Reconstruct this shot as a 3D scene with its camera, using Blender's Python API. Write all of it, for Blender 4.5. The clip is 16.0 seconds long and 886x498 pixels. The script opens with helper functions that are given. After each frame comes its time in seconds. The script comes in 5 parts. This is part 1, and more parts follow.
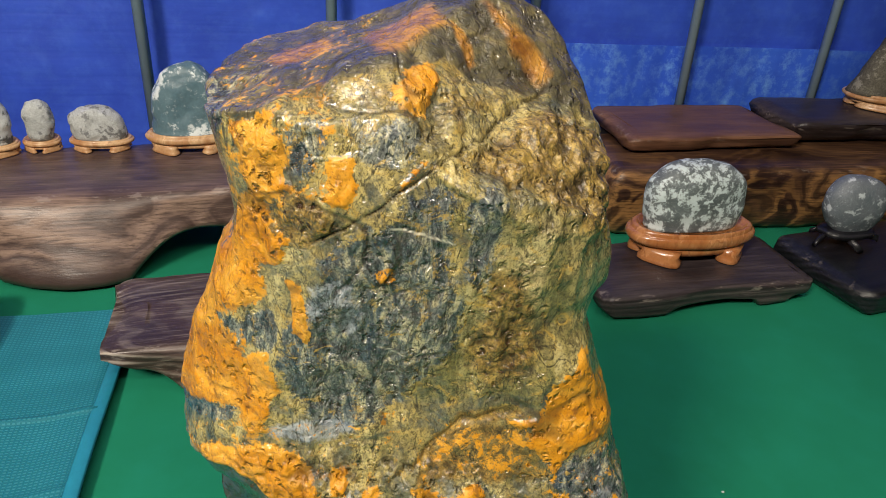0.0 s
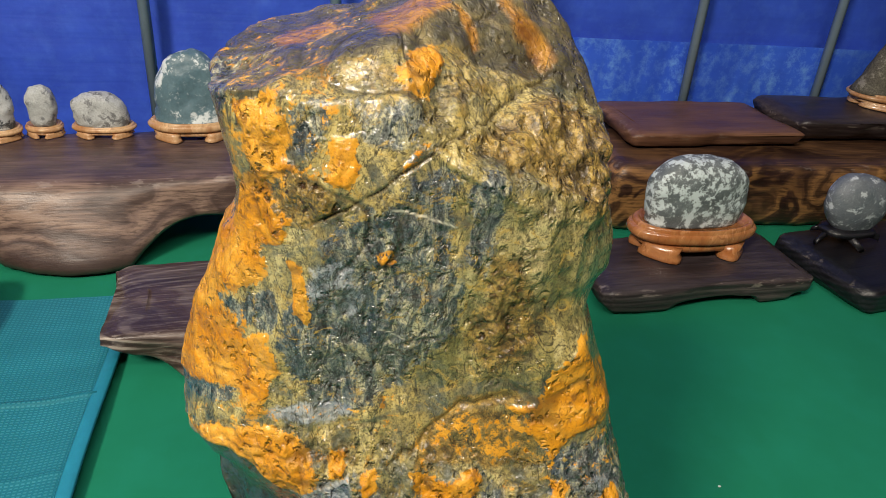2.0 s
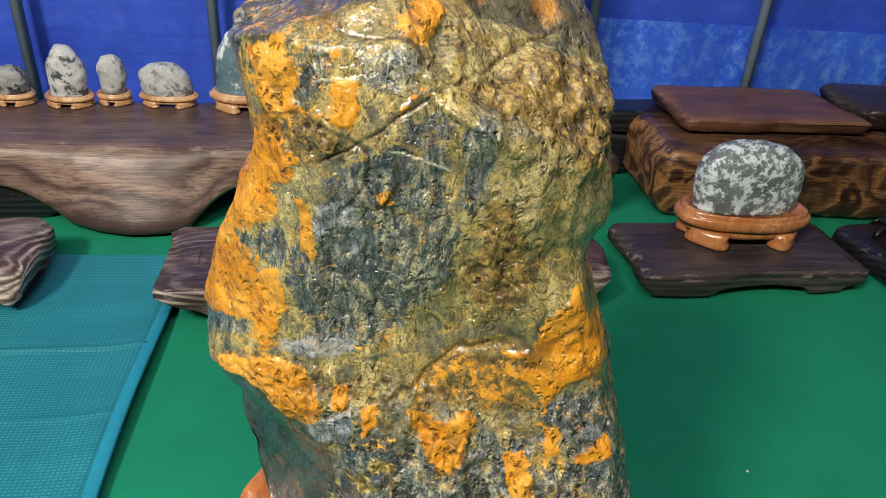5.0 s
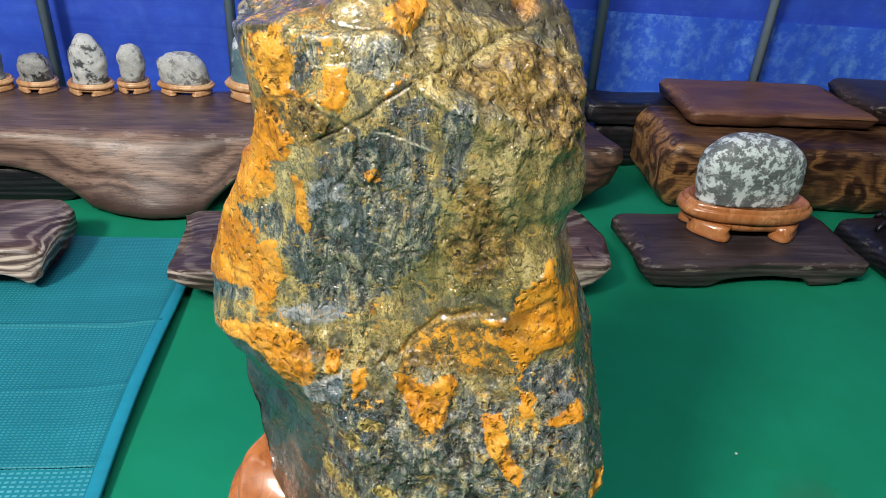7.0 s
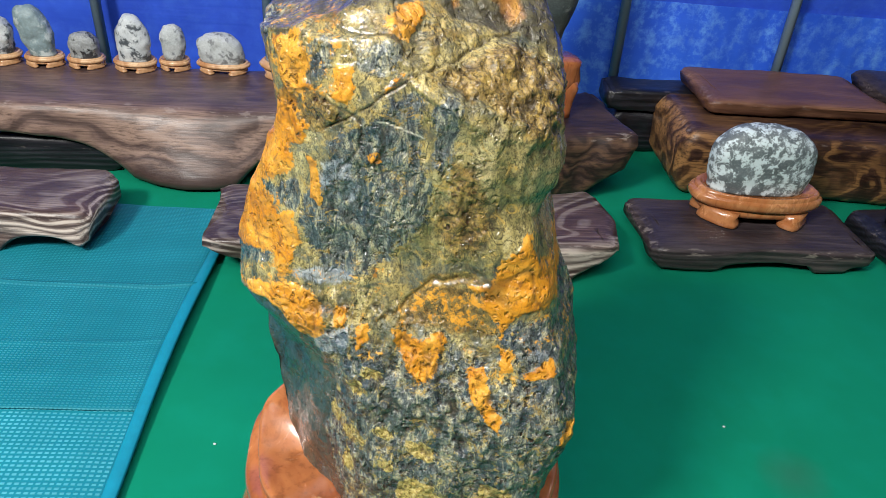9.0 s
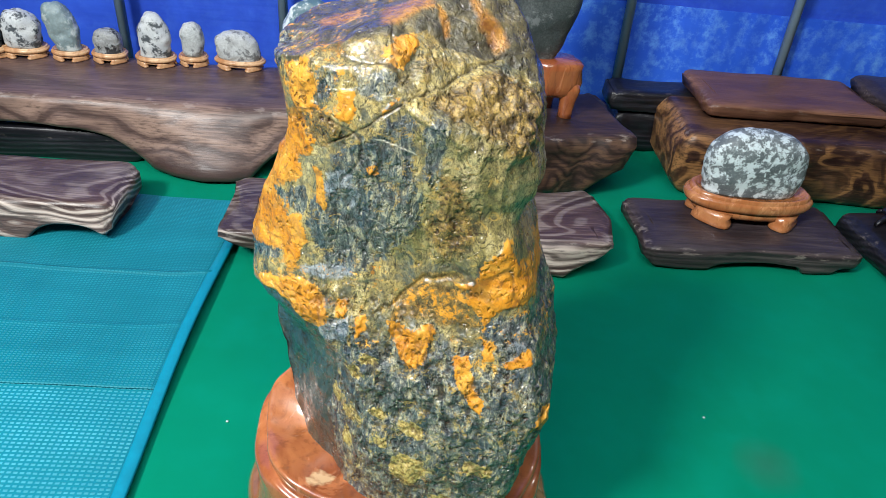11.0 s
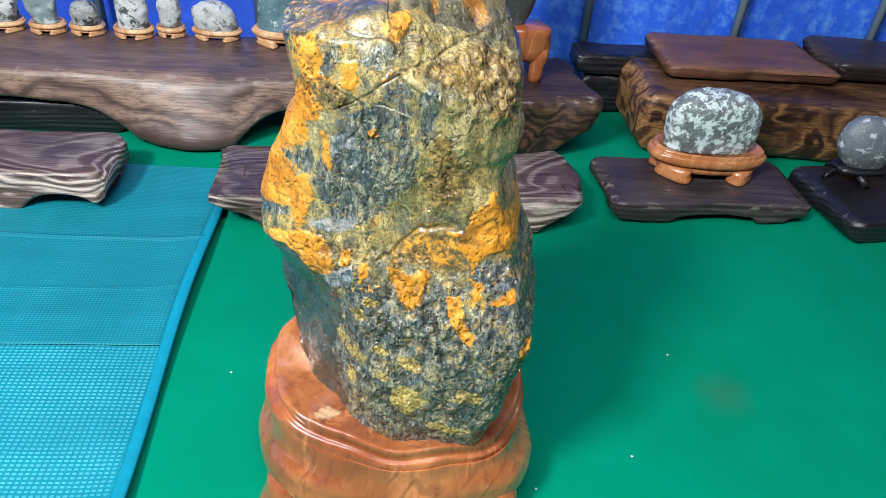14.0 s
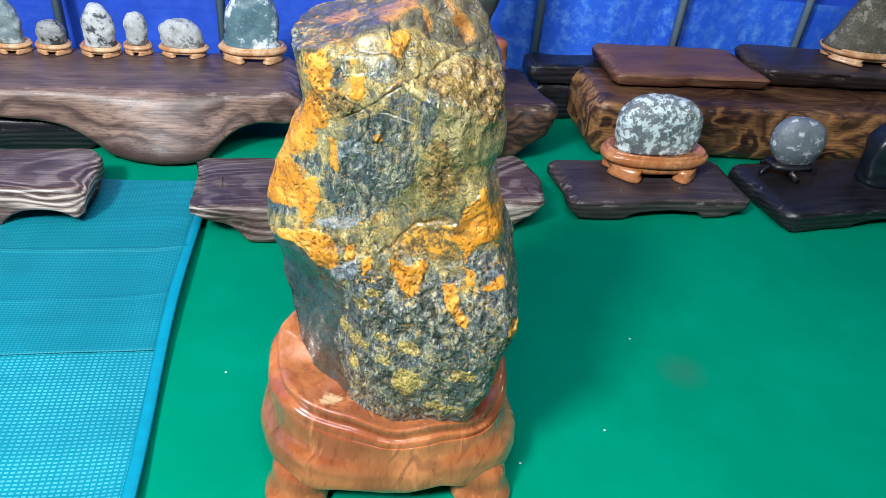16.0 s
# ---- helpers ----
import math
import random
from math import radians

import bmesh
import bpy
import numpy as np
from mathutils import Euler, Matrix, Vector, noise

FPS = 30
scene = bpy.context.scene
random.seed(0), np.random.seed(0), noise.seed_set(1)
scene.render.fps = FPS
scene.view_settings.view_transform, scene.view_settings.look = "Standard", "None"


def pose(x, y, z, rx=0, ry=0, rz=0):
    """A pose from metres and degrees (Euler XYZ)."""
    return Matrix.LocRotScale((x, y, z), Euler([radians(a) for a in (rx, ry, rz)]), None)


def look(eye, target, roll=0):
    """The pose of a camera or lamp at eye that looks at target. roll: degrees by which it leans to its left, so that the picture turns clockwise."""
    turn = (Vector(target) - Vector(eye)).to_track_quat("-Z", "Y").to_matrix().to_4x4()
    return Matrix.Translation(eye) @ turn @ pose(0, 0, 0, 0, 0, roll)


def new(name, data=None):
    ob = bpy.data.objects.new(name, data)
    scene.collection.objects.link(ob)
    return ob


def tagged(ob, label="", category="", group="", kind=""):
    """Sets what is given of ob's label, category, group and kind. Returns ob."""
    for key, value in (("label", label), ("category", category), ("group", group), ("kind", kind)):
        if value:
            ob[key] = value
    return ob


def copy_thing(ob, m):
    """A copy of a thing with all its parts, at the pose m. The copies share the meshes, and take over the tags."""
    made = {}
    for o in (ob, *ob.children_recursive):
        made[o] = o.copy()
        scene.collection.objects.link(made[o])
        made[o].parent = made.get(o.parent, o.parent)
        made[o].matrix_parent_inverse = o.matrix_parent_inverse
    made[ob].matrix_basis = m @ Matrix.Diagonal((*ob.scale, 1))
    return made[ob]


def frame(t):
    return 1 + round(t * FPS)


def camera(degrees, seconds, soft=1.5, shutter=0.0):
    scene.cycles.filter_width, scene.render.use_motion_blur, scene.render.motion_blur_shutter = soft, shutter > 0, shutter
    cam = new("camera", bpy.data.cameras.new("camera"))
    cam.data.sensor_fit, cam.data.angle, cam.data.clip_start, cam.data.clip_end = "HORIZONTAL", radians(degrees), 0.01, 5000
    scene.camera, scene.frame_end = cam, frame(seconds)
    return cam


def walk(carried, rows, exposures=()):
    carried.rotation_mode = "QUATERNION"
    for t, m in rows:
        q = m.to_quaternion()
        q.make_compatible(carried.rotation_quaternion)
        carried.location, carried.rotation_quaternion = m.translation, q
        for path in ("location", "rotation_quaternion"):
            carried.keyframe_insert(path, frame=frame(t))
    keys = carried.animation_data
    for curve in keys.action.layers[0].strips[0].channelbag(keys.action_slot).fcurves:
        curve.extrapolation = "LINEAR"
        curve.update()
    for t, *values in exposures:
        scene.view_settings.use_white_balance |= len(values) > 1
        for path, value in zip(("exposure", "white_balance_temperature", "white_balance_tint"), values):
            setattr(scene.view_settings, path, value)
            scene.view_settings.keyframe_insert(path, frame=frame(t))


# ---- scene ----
cam = camera(64.8, 16.0, soft=0.6)
PATH = [
    (0, (-0.014, 0.011, 0.658), (0.096, 1.761, -0.304), 5.1),
    (0.5, (-0.009, 0.008, 0.658), (0.077, 1.761, -0.302), 5.0),
    (1, (-0.009, 0.007, 0.657), (0.081, 1.753, -0.314), 5.4),
    (1.5, (-0.01, 0.009, 0.656), (0.068, 1.76, -0.306), 5.1),
    (2, (-0.014, 0.008, 0.653), (0.095, 1.751, -0.321), 6.0),
    (2.5, (-0.017, 0.006, 0.649), (0.093, 1.754, -0.316), 5.3),
    (3, (-0.007, 0.006, 0.651), (0.042, 1.751, -0.325), 4.8),
    (3.5, (0.002, 0.004, 0.653), (0.002, 1.742, -0.338), 5.1),
    (4, (0.011, -0.003, 0.65), (-0.022, 1.731, -0.346), 4.9),
    (4.5, (0.017, -0.01, 0.648), (-0.023, 1.72, -0.355), 5.5),
    (5, (0.02, -0.017, 0.645), (-0.041, 1.703, -0.374), 5.7),
    (7.5, (0.048, -0.058, 0.662), (-0.077, 1.641, -0.385), 6.3),
    (8, (0.055, -0.069, 0.671), (-0.104, 1.619, -0.391), 6.9),
    (8.5, (0.064, -0.087, 0.678), (-0.113, 1.587, -0.403), 6.2),
    (11, (0.093, -0.147, 0.732), (-0.118, 1.492, -0.394), 6.7),
    (11.5, (0.095, -0.153, 0.734), (-0.11, 1.485, -0.394), 6.8),
    (12, (0.095, -0.162, 0.74), (-0.1, 1.481, -0.383), 6.5),
    (12.5, (0.103, -0.169, 0.739), (-0.114, 1.453, -0.411), 6.5),
    (13, (0.106, -0.175, 0.749), (-0.116, 1.455, -0.389), 6.7),
    (13.5, (0.094, -0.187, 0.753), (-0.052, 1.433, -0.411), 6.7),
    (14, (0.082, -0.218, 0.762), (-0.027, 1.381, -0.434), 7.1),
    (14.5, (0.071, -0.248, 0.78), (0.007, 1.379, -0.381), 7.1),
    (15, (0.059, -0.273, 0.789), (0.062, 1.384, -0.331), 7.6),
    (15.5, (0.046, -0.291, 0.786), (0.079, 1.34, -0.371), 7.9),
    (16, (0.04, -0.294, 0.785), (0.074, 1.339, -0.369), 8.0),
]
EXPOSURES = [(0, -0.70, 7700, 11), (4, -0.66, 7500, 11), (8, -0.45, 6700, 9), (11, -0.25, 6250, 8), (14, -0.12, 6150, 8), (16, -0.05, 6000, 8)]
walk(cam, [(t, look(eye, target, roll)) for t, eye, target, roll in PATH], EXPOSURES)

# ---- light ----
world = bpy.data.worlds.new("world")
scene.world = world
world.use_nodes = True
world.node_tree.nodes["Background"].inputs[0].default_value = (0.8, 0.75, 0.65, 1)
world.node_tree.nodes["Background"].inputs[1].default_value = 0.03


def area_lamp(name, eye, target, sx, sy, watts, colour):
    data = bpy.data.lights.new(name, "AREA")
    data.shape, data.size, data.size_y, data.energy, data.color = "RECTANGLE", sx, sy, watts, colour
    ob = new(name, data)
    ob.matrix_world = look(eye, target)
    return ob


area_lamp("stall_lamp", (-1.00, -0.95, 1.90), (0.05, 0.5, 0.2), 0.42, 0.3, 98, (1.0, 0.985, 0.95))
area_lamp("overhead_tube_light", (0.05, -0.55, 1.9), (0.03, 0.3, 0.4), 1.5, 0.09, 33, (1.0, 0.98, 0.95))
# unseen fill lamp, added to brighten the background
area_lamp("back_fill_lamp", (0.35, 0.55, 2.3), (0.35, 0.8, 0.0), 1.3, 0.07, 9, (0.95, 0.98, 1.0))


# ---- noise and mesh helpers ----
def lattice(ix, iy, iz, seed):
    h = (ix * 374761393 + iy * 668265263 + iz * 2147483647 + seed * 974634541) & 0xFFFFFFFF
    h = ((h ^ (h >> 13)) * 1274126177) & 0xFFFFFFFF
    return ((h ^ (h >> 16)) & 0xFFFF) / 32767.5 - 1.0


def vnoise(p, seed=0):
    q = np.floor(p).astype(np.int64)
    f = p - q
    f = f * f * (3 - 2 * f)
    total = 0
    for dx in (0, 1):
        for dy in (0, 1):
            for dz in (0, 1):
                w = (f[:, 0] if dx else 1 - f[:, 0]) * (f[:, 1] if dy else 1 - f[:, 1]) * (f[:, 2] if dz else 1 - f[:, 2])
                total = total + w * lattice(q[:, 0] + dx, q[:, 1] + dy, q[:, 2] + dz, seed)
    return total


def fbm(p, scale, octaves=3, seed=0):
    out, amp = 0, 1.0
    for o in range(octaves):
        out = out + amp * vnoise(p * scale * 2 ** o + 11.3 * o, seed + o)
        amp *= 0.5
    return out


def smooth(a, b, x):
    t = np.clip((x - a) / (b - a), 0, 1)
    return t * t * (3 - 2 * t)


def softplus(x, k):
    return np.where(x > 8 * k, x, k * np.log1p(np.exp(np.clip(x / k, -40, 8))))


def mesh_of(name, verts, faces, sharp=False):
    me = bpy.data.meshes.new(name)
    me.from_pydata([tuple(v) for v in verts], [], faces)
    me.polygons.foreach_set("use_smooth", [not sharp] * len(me.polygons))
    me.update()
    return me


def ring_faces(m, n, caps=True):
    faces = []
    for i in range(m - 1):
        a, b = i * n, (i + 1) * n
        for j in range(n):
            k = (j + 1) % n
            faces.append((a + j, a + k, b + k, b + j))
    if caps:
        faces.append(tuple(range(n - 1, -1, -1)))
        faces.append(tuple((m - 1) * n + j for j in range(n)))
    return faces


def loft(name, rings, caps=True):
    """Rings: array (m, n, 3), each ring counter-clockwise seen from the last one."""
    rings = np.asarray(rings, float)
    m, n = rings.shape[:2]
    return mesh_of(name, rings.reshape(-1, 3), ring_faces(m, n, caps))


def thing(name, label, category, m=None, group="", kind=""):
    ob = tagged(new(name), label, category, group, kind)
    ob.matrix_world = m or Matrix()
    return ob


def solo(name, me, material, label, category, m=None, group="", kind=""):
    ob = tagged(new(name, me), label, category, group, kind)
    me.materials.append(material)
    ob.matrix_world = m or Matrix()
    return ob


def part(name, me, material, parent, label="", m=None):
    """A mesh as one part of a thing; m is its pose in the parent's frame."""
    ob = new(name, me)
    if not me.materials:
        me.materials.append(material)
    ob.parent = parent
    ob.matrix_basis = m or Matrix()
    return tagged(ob, label)


def superellipse(n, a, b, e):
    th = np.linspace(0, 2 * np.pi, n, endpoint=False)
    c, s = np.cos(th), np.sin(th)
    r = (np.abs(c) ** e + np.abs(s) ** e) ** (-1 / e)
    return a * r * c, b * r * s


def box_mesh(name, x0, x1, y0, y1, z0, z1, bevel=0.0):
    bm = bmesh.new()
    bmesh.ops.create_cube(bm, size=1)
    for v in bm.verts:
        v.co = Vector((x0 + (v.co.x + 0.5) * (x1 - x0), y0 + (v.co.y + 0.5) * (y1 - y0), z0 + (v.co.z + 0.5) * (z1 - z0)))
    if bevel:
        bmesh.ops.bevel(bm, geom=bm.edges[:], offset=bevel, segments=2, affect="EDGES")
    me = bpy.data.meshes.new(name)
    bm.to_mesh(me)
    bm.free()
    return me


# ---- materials ----
class Shade:
    """A node material in short form."""

    def __init__(self, name):
        self.m = bpy.data.materials.new(name)
        self.m.use_nodes = True
        self.t = self.m.node_tree
        self.b = self.t.nodes["Principled BSDF"]
        self.co = self.t.nodes.new("ShaderNodeTexCoord").outputs["Object"]

    def put(self, socket, value):
        if isinstance(value, bpy.types.NodeSocket):
            self.t.links.new(value, socket)
        else:
            socket.default_value = value

    def bsdf(self, **kw):
        for k, v in kw.items():
            self.put(self.b.inputs[k.replace("_", " ")], v)

    def scaled(self, sx, sy, sz, vec=None):
        n = self.t.nodes.new("ShaderNodeMapping")
        self.put(n.inputs["Vector"], vec or self.co)
        n.inputs["Scale"].default_value = (sx, sy, sz)
        return n.outputs[0]

    def noise(self, scale, detail=4, rough=0.55, distort=0.0, vec=None, colour=False):
        n = self.t.nodes.new("ShaderNodeTexNoise")
        self.put(n.inputs["Vector"], vec or self.co)
        for k, v in (("Scale", scale), ("Detail", detail), ("Roughness", rough), ("Distortion", distort)):
            n.inputs[k].default_value = v
        return n.outputs["Color" if colour else "Fac"]

    def voronoi(self, scale, vec=None, feature="F1", rnd=1.0):
        n = self.t.nodes.new("ShaderNodeTexVoronoi")
        n.feature = feature
        self.put(n.inputs["Vector"], vec or self.co)
        n.inputs["Scale"].default_value = scale
        n.inputs["Randomness"].default_value = rnd
        return n.outputs["Distance"]

    def wave(self, scale, distort=4, detail=3, dscale=1.0, vec=None, direction="Z", kind="BANDS"):
        n = self.t.nodes.new("ShaderNodeTexWave")
        n.wave_type = kind
        if kind == "BANDS":
            n.bands_direction = direction
        else:
            n.rings_direction = direction
        self.put(n.inputs["Vector"], vec or self.co)
        for k, v in (("Scale", scale), ("Distortion", distort), ("Detail", detail), ("Detail Scale", dscale)):
            n.inputs[k].default_value = v
        return n.outputs["Fac"]

    def ramp(self, fac, *stops):
        n = self.t.nodes.new("ShaderNodeValToRGB")
        e = n.color_ramp.elements
        while len(e) < len(stops):
            e.new(0.5)
        for el, (p, c) in zip(e, stops):
            el.position = p
            el.color = (*c, 1) if isinstance(c, tuple) else (c, c, c, 1)
        self.put(n.inputs[0], fac)
        return n.outputs[0]

    def mix(self, fac, a, b, blend="MIX"):
        n = self.t.nodes.new("ShaderNodeMix")
        n.data_type, n.blend_type = "RGBA", blend
        for s, v in ((n.inputs[0], fac), (n.inputs[6], a), (n.inputs[7], b)):
            self.put(s, (*v, 1) if isinstance(v, tuple) else v)
        return n.outputs[2]

    def math(self, op, a, b=0.0, c=0.0):
        n = self.t.nodes.new("ShaderNodeMath")
        n.operation = op
        for s, v in zip(n.inputs, (a, b, c)):
            self.put(s, v)
        return n.outputs[0]

    def attr(self, name):
        n = self.t.nodes.new("ShaderNodeAttribute")
        n.attribute_name = name
        return n.outputs["Fac"]

    def random(self):
        return self.t.nodes.new("ShaderNodeObjectInfo").outputs["Random"]

    def bump(self, height, strength=0.3, distance=0.002, normal=None):
        n = self.t.nodes.new("ShaderNodeBump")
        n.inputs["Strength"].default_value = strength
        n.inputs["Distance"].default_value = distance
        self.put(n.inputs["Height"], height)
        if normal:
            self.put(n.inputs["Normal"], normal)
        return n.outputs[0]


def burnt_wood(name, dark, mid, light, top, pitch=0.008, amount=0.8, sway=4.0, along=1.2, across=5.0, rough=0.42, worn=0.4, low=0.0):
    """Charred and brushed timber: growth rings lie level, so that sloping faces show them as contour lines; the sapwood
    near the edges is pale.
    top: height of the upper face; pitch: ring spacing; sway: how far the rings wander; low: if set, the colour darkens
    towards the floor."""
    s = Shade(name)
    sep = s.t.nodes.new("ShaderNodeSeparateXYZ")
    s.put(sep.inputs[0], s.co)
    y, z = sep.outputs[1], sep.outputs[2]
    wander = s.noise(1.0, 3, 0.45, 0.5, vec=s.scaled(along, across, across))
    field = s.math("ADD", s.math("MULTIPLY_ADD", y, 0.35, z), s.math("MULTIPLY", wander, sway * pitch * 2.0))
    turn = s.math("MULTIPLY", field, 6.283 / pitch)
    w = s.math("MULTIPLY_ADD", s.math("SINE", turn), 0.5, 0.5)
    wide = s.math("MULTIPLY_ADD", s.math("SINE", s.math("MULTIPLY", turn, 0.23)), 0.5, 0.5)
    fine = s.noise(1.0, 5, 0.68, vec=s.scaled(10, 240, 240))
    large = s.noise(5.0, 6, 0.65, 0.6, vec=s.scaled(0.6, 1.6, 1.6))
    side = s.ramp(s.math("MULTIPLY", s.math("SUBTRACT", top, z), 40.0), (0.12, 0.28), (0.34, 1.0))
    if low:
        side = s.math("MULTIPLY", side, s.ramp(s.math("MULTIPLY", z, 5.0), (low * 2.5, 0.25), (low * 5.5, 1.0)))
    c = s.mix(s.ramp(large, (0.34, 0.0), (0.66, 1.0)), dark, mid)
    c = s.mix(s.math("MULTIPLY", s.math("MULTIPLY", s.ramp(wide, (0.3, 0.0), (0.9, 0.6 * amount)), side), s.ramp(s.noise(4.0, 4), (0.4, 0.1), (0.6, 1.0))), c, light)
    lines = s.math("MULTIPLY", s.ramp(w, (0.55, 0.0), (0.9, amount)), s.ramp(s.noise(5.0, 3), (0.38, 0.15), (0.58, 1.0)))
    c = s.mix(s.math("MULTIPLY", lines, side), c, light)
    c = s.mix(s.math("MULTIPLY", s.ramp(w, (0.05, 0.7), (0.3, 0.0)), side), c, dark)
    c = s.mix(s.ramp(fine, (0.36, 0.75), (0.52, 0.0)), c, dark)
    c = s.mix(s.ramp(fine, (0.55, 0.0), (0.75, 0.30)), c, light)
    # darker towards the bottom
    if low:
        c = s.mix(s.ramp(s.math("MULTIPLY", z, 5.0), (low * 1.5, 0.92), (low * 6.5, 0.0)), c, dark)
    # rubbed edges and scratches
    band = s.ramp(s.math("MULTIPLY", s.math("SUBTRACT", top, z), 40.0), (0.08, 0.0), (0.2, 1.0), (0.5, 1.0), (0.62, 0.0))
    rub = s.math("MULTIPLY", band, s.ramp(s.noise(1.0, 5, 0.7, vec=s.scaled(22, 60, 60)), (0.56, 0.0), (0.62, worn)))
    c = s.mix(rub, c, (0.55, 0.46, 0.40))
    s.bsdf(Base_Color=c, Roughness=s.ramp(large, (0.3, rough - 0.08), (0.7, rough + 0.15)),
           Normal=s.bump(s.math("ADD", s.math("MULTIPLY", s.math("MULTIPLY", w, side), 0.5), fine), 0.5, 0.0011))
    return s.m


def polished_wood(name, dark, mid, light, rough=0.2, rings=40.0, coat=0.5, size=6.0, pale=None):
    """Lacquered wood: wandering growth rings, flame figure and fine streaks."""
    s = Shade(name)
    field = s.noise(size, 3, 0.5, 0.6, vec=s.scaled(1.0, 1.0, 0.35))
    w = s.math("MULTIPLY_ADD", s.math("SINE", s.math("MULTIPLY", field, rings * 1.6)), 0.5, 0.5)
    fine = s.noise(1.0, 5, 0.65, 0.3, vec=s.scaled(120, 120, 26))
    flame = s.noise(size * 3.2, 5, 0.6, 1.2, vec=s.scaled(1.0, 1.0, 0.4))
    large = s.noise(size * 1.3, 3, 0.5, 0.8)
    c = s.mix(s.ramp(large, (0.38, 0.0), (0.62, 1.0)), mid, light)
    c = s.mix(s.ramp(flame, (0.36, 0.65), (0.50, 0.0)), c, mid)
    c = s.mix(s.ramp(flame, (0.56, 0.0), (0.70, 0.6)), c, tuple(min(1.0, 1.35 * x + 0.02) for x in light))
    c = s.mix(s.math("MULTIPLY", s.ramp(w, (0.86, 0.0), (0.99, 0.45)), s.ramp(flame, (0.45, 0.0), (0.60, 1.0))), c, dark)
    c = s.mix(s.ramp(fine, (0.34, 0.35), (0.48, 0.0)), c, dark)
    c = s.mix(s.ramp(fine, (0.56, 0.0), (0.72, 0.25)), c, light)
    if pale:
        d = s.t.nodes.new("ShaderNodeVectorMath")
        d.operation = "DISTANCE"
        s.put(d.inputs[0], s.mix(0.03, s.co, s.noise(70, 3, colour=True)))
        d.inputs[1].default_value = pale
        c = s.mix(s.ramp(s.math("MULTIPLY", d.outputs["Value"], 40.0), (0.32, 0.85), (0.5, 0.0)), c, (0.70, 0.47, 0.26))
    s.bsdf(Base_Color=c, Roughness=s.ramp(flame, (0.3, rough), (0.8, rough + 0.12)), Coat_Weight=coat, Coat_Roughness=0.08,
           Normal=s.bump(s.math("ADD", fine, s.math("MULTIPLY", w, 0.4)), 0.12, 0.0008))
    return s.m


def stone_mat(name, base, second, patch, amount, scale, rough=0.6, grain=0.4, bump=0.4):
    """Speckled stone with crisp patches of a second mineral."""
    s = Shade(name)
    big = s.noise(scale, 10, 0.76, 0.15)
    speck = s.noise(scale * 14, 3, 0.6)
    c = s.mix(s.ramp(s.noise(scale * 0.8, 4, 0.6), (0.35, 0.0), (0.65, 1.0)), base, second)
    c = s.mix(s.ramp(speck, (0.4, grain), (0.6, 0.0)), c, tuple(0.35 * x for x in base))
    c = s.mix(s.ramp(big, (1 - amount - 0.022, 0.0), (1 - amount + 0.022, 1.0)), c, patch)
    c = s.mix(s.ramp(s.noise(scale * 5, 4, 0.7), (0.58, 0.0), (0.66, 0.35)), c, patch)
    s.bsdf(Base_Color=c, Roughness=rough, Normal=s.bump(s.math("ADD", big, s.math("MULTIPLY", speck, 0.4)), bump, 0.003))
    return s.m


def cloth_green():
    s = Shade("green_felt")
    fine = s.noise(900, 3, 0.7)
    large = s.noise(2.6, 5, 0.6)
    worn = s.noise(14, 4, 0.6)
    c = s.mix(s.ramp(large, (0.3, 0.0), (0.7, 1.0)), (0.0015, 0.180, 0.096), (0.002, 0.230, 0.131))
    c = s.mix(s.ramp(worn, (0.45, 0.0), (0.75, 0.25)), c, (0.004, 0.285, 0.195))
    c = s.mix(s.ramp(fine, (0.3, 0.3), (0.7, 0.0)), c, (0.002, 0.15, 0.07))
    # a round smudge where something stood
    d = s.t.nodes.new("ShaderNodeVectorMath")
    d.operation = "DISTANCE"
    s.put(d.inputs[0], s.mix(0.02, s.co, s.noise(30, 3, colour=True)))
    d.inputs[1].default_value = (0.468 + 0.01, 0.545 + 0.01, 0.01)
    smudge = s.ramp(s.math("MULTIPLY", d.outputs["Value"], 12.0), (0.1, 0.42), (0.6, 0.0))
    c = s.mix(smudge, c, (0.03, 0.10, 0.06))
    s.bsdf(Base_Color=c, Roughness=0.9, Specular_IOR_Level=0.12,
           Normal=s.bump(s.math("ADD", fine, s.math("MULTIPLY", large, 3.0)), 0.25, 0.001))
    return s.m


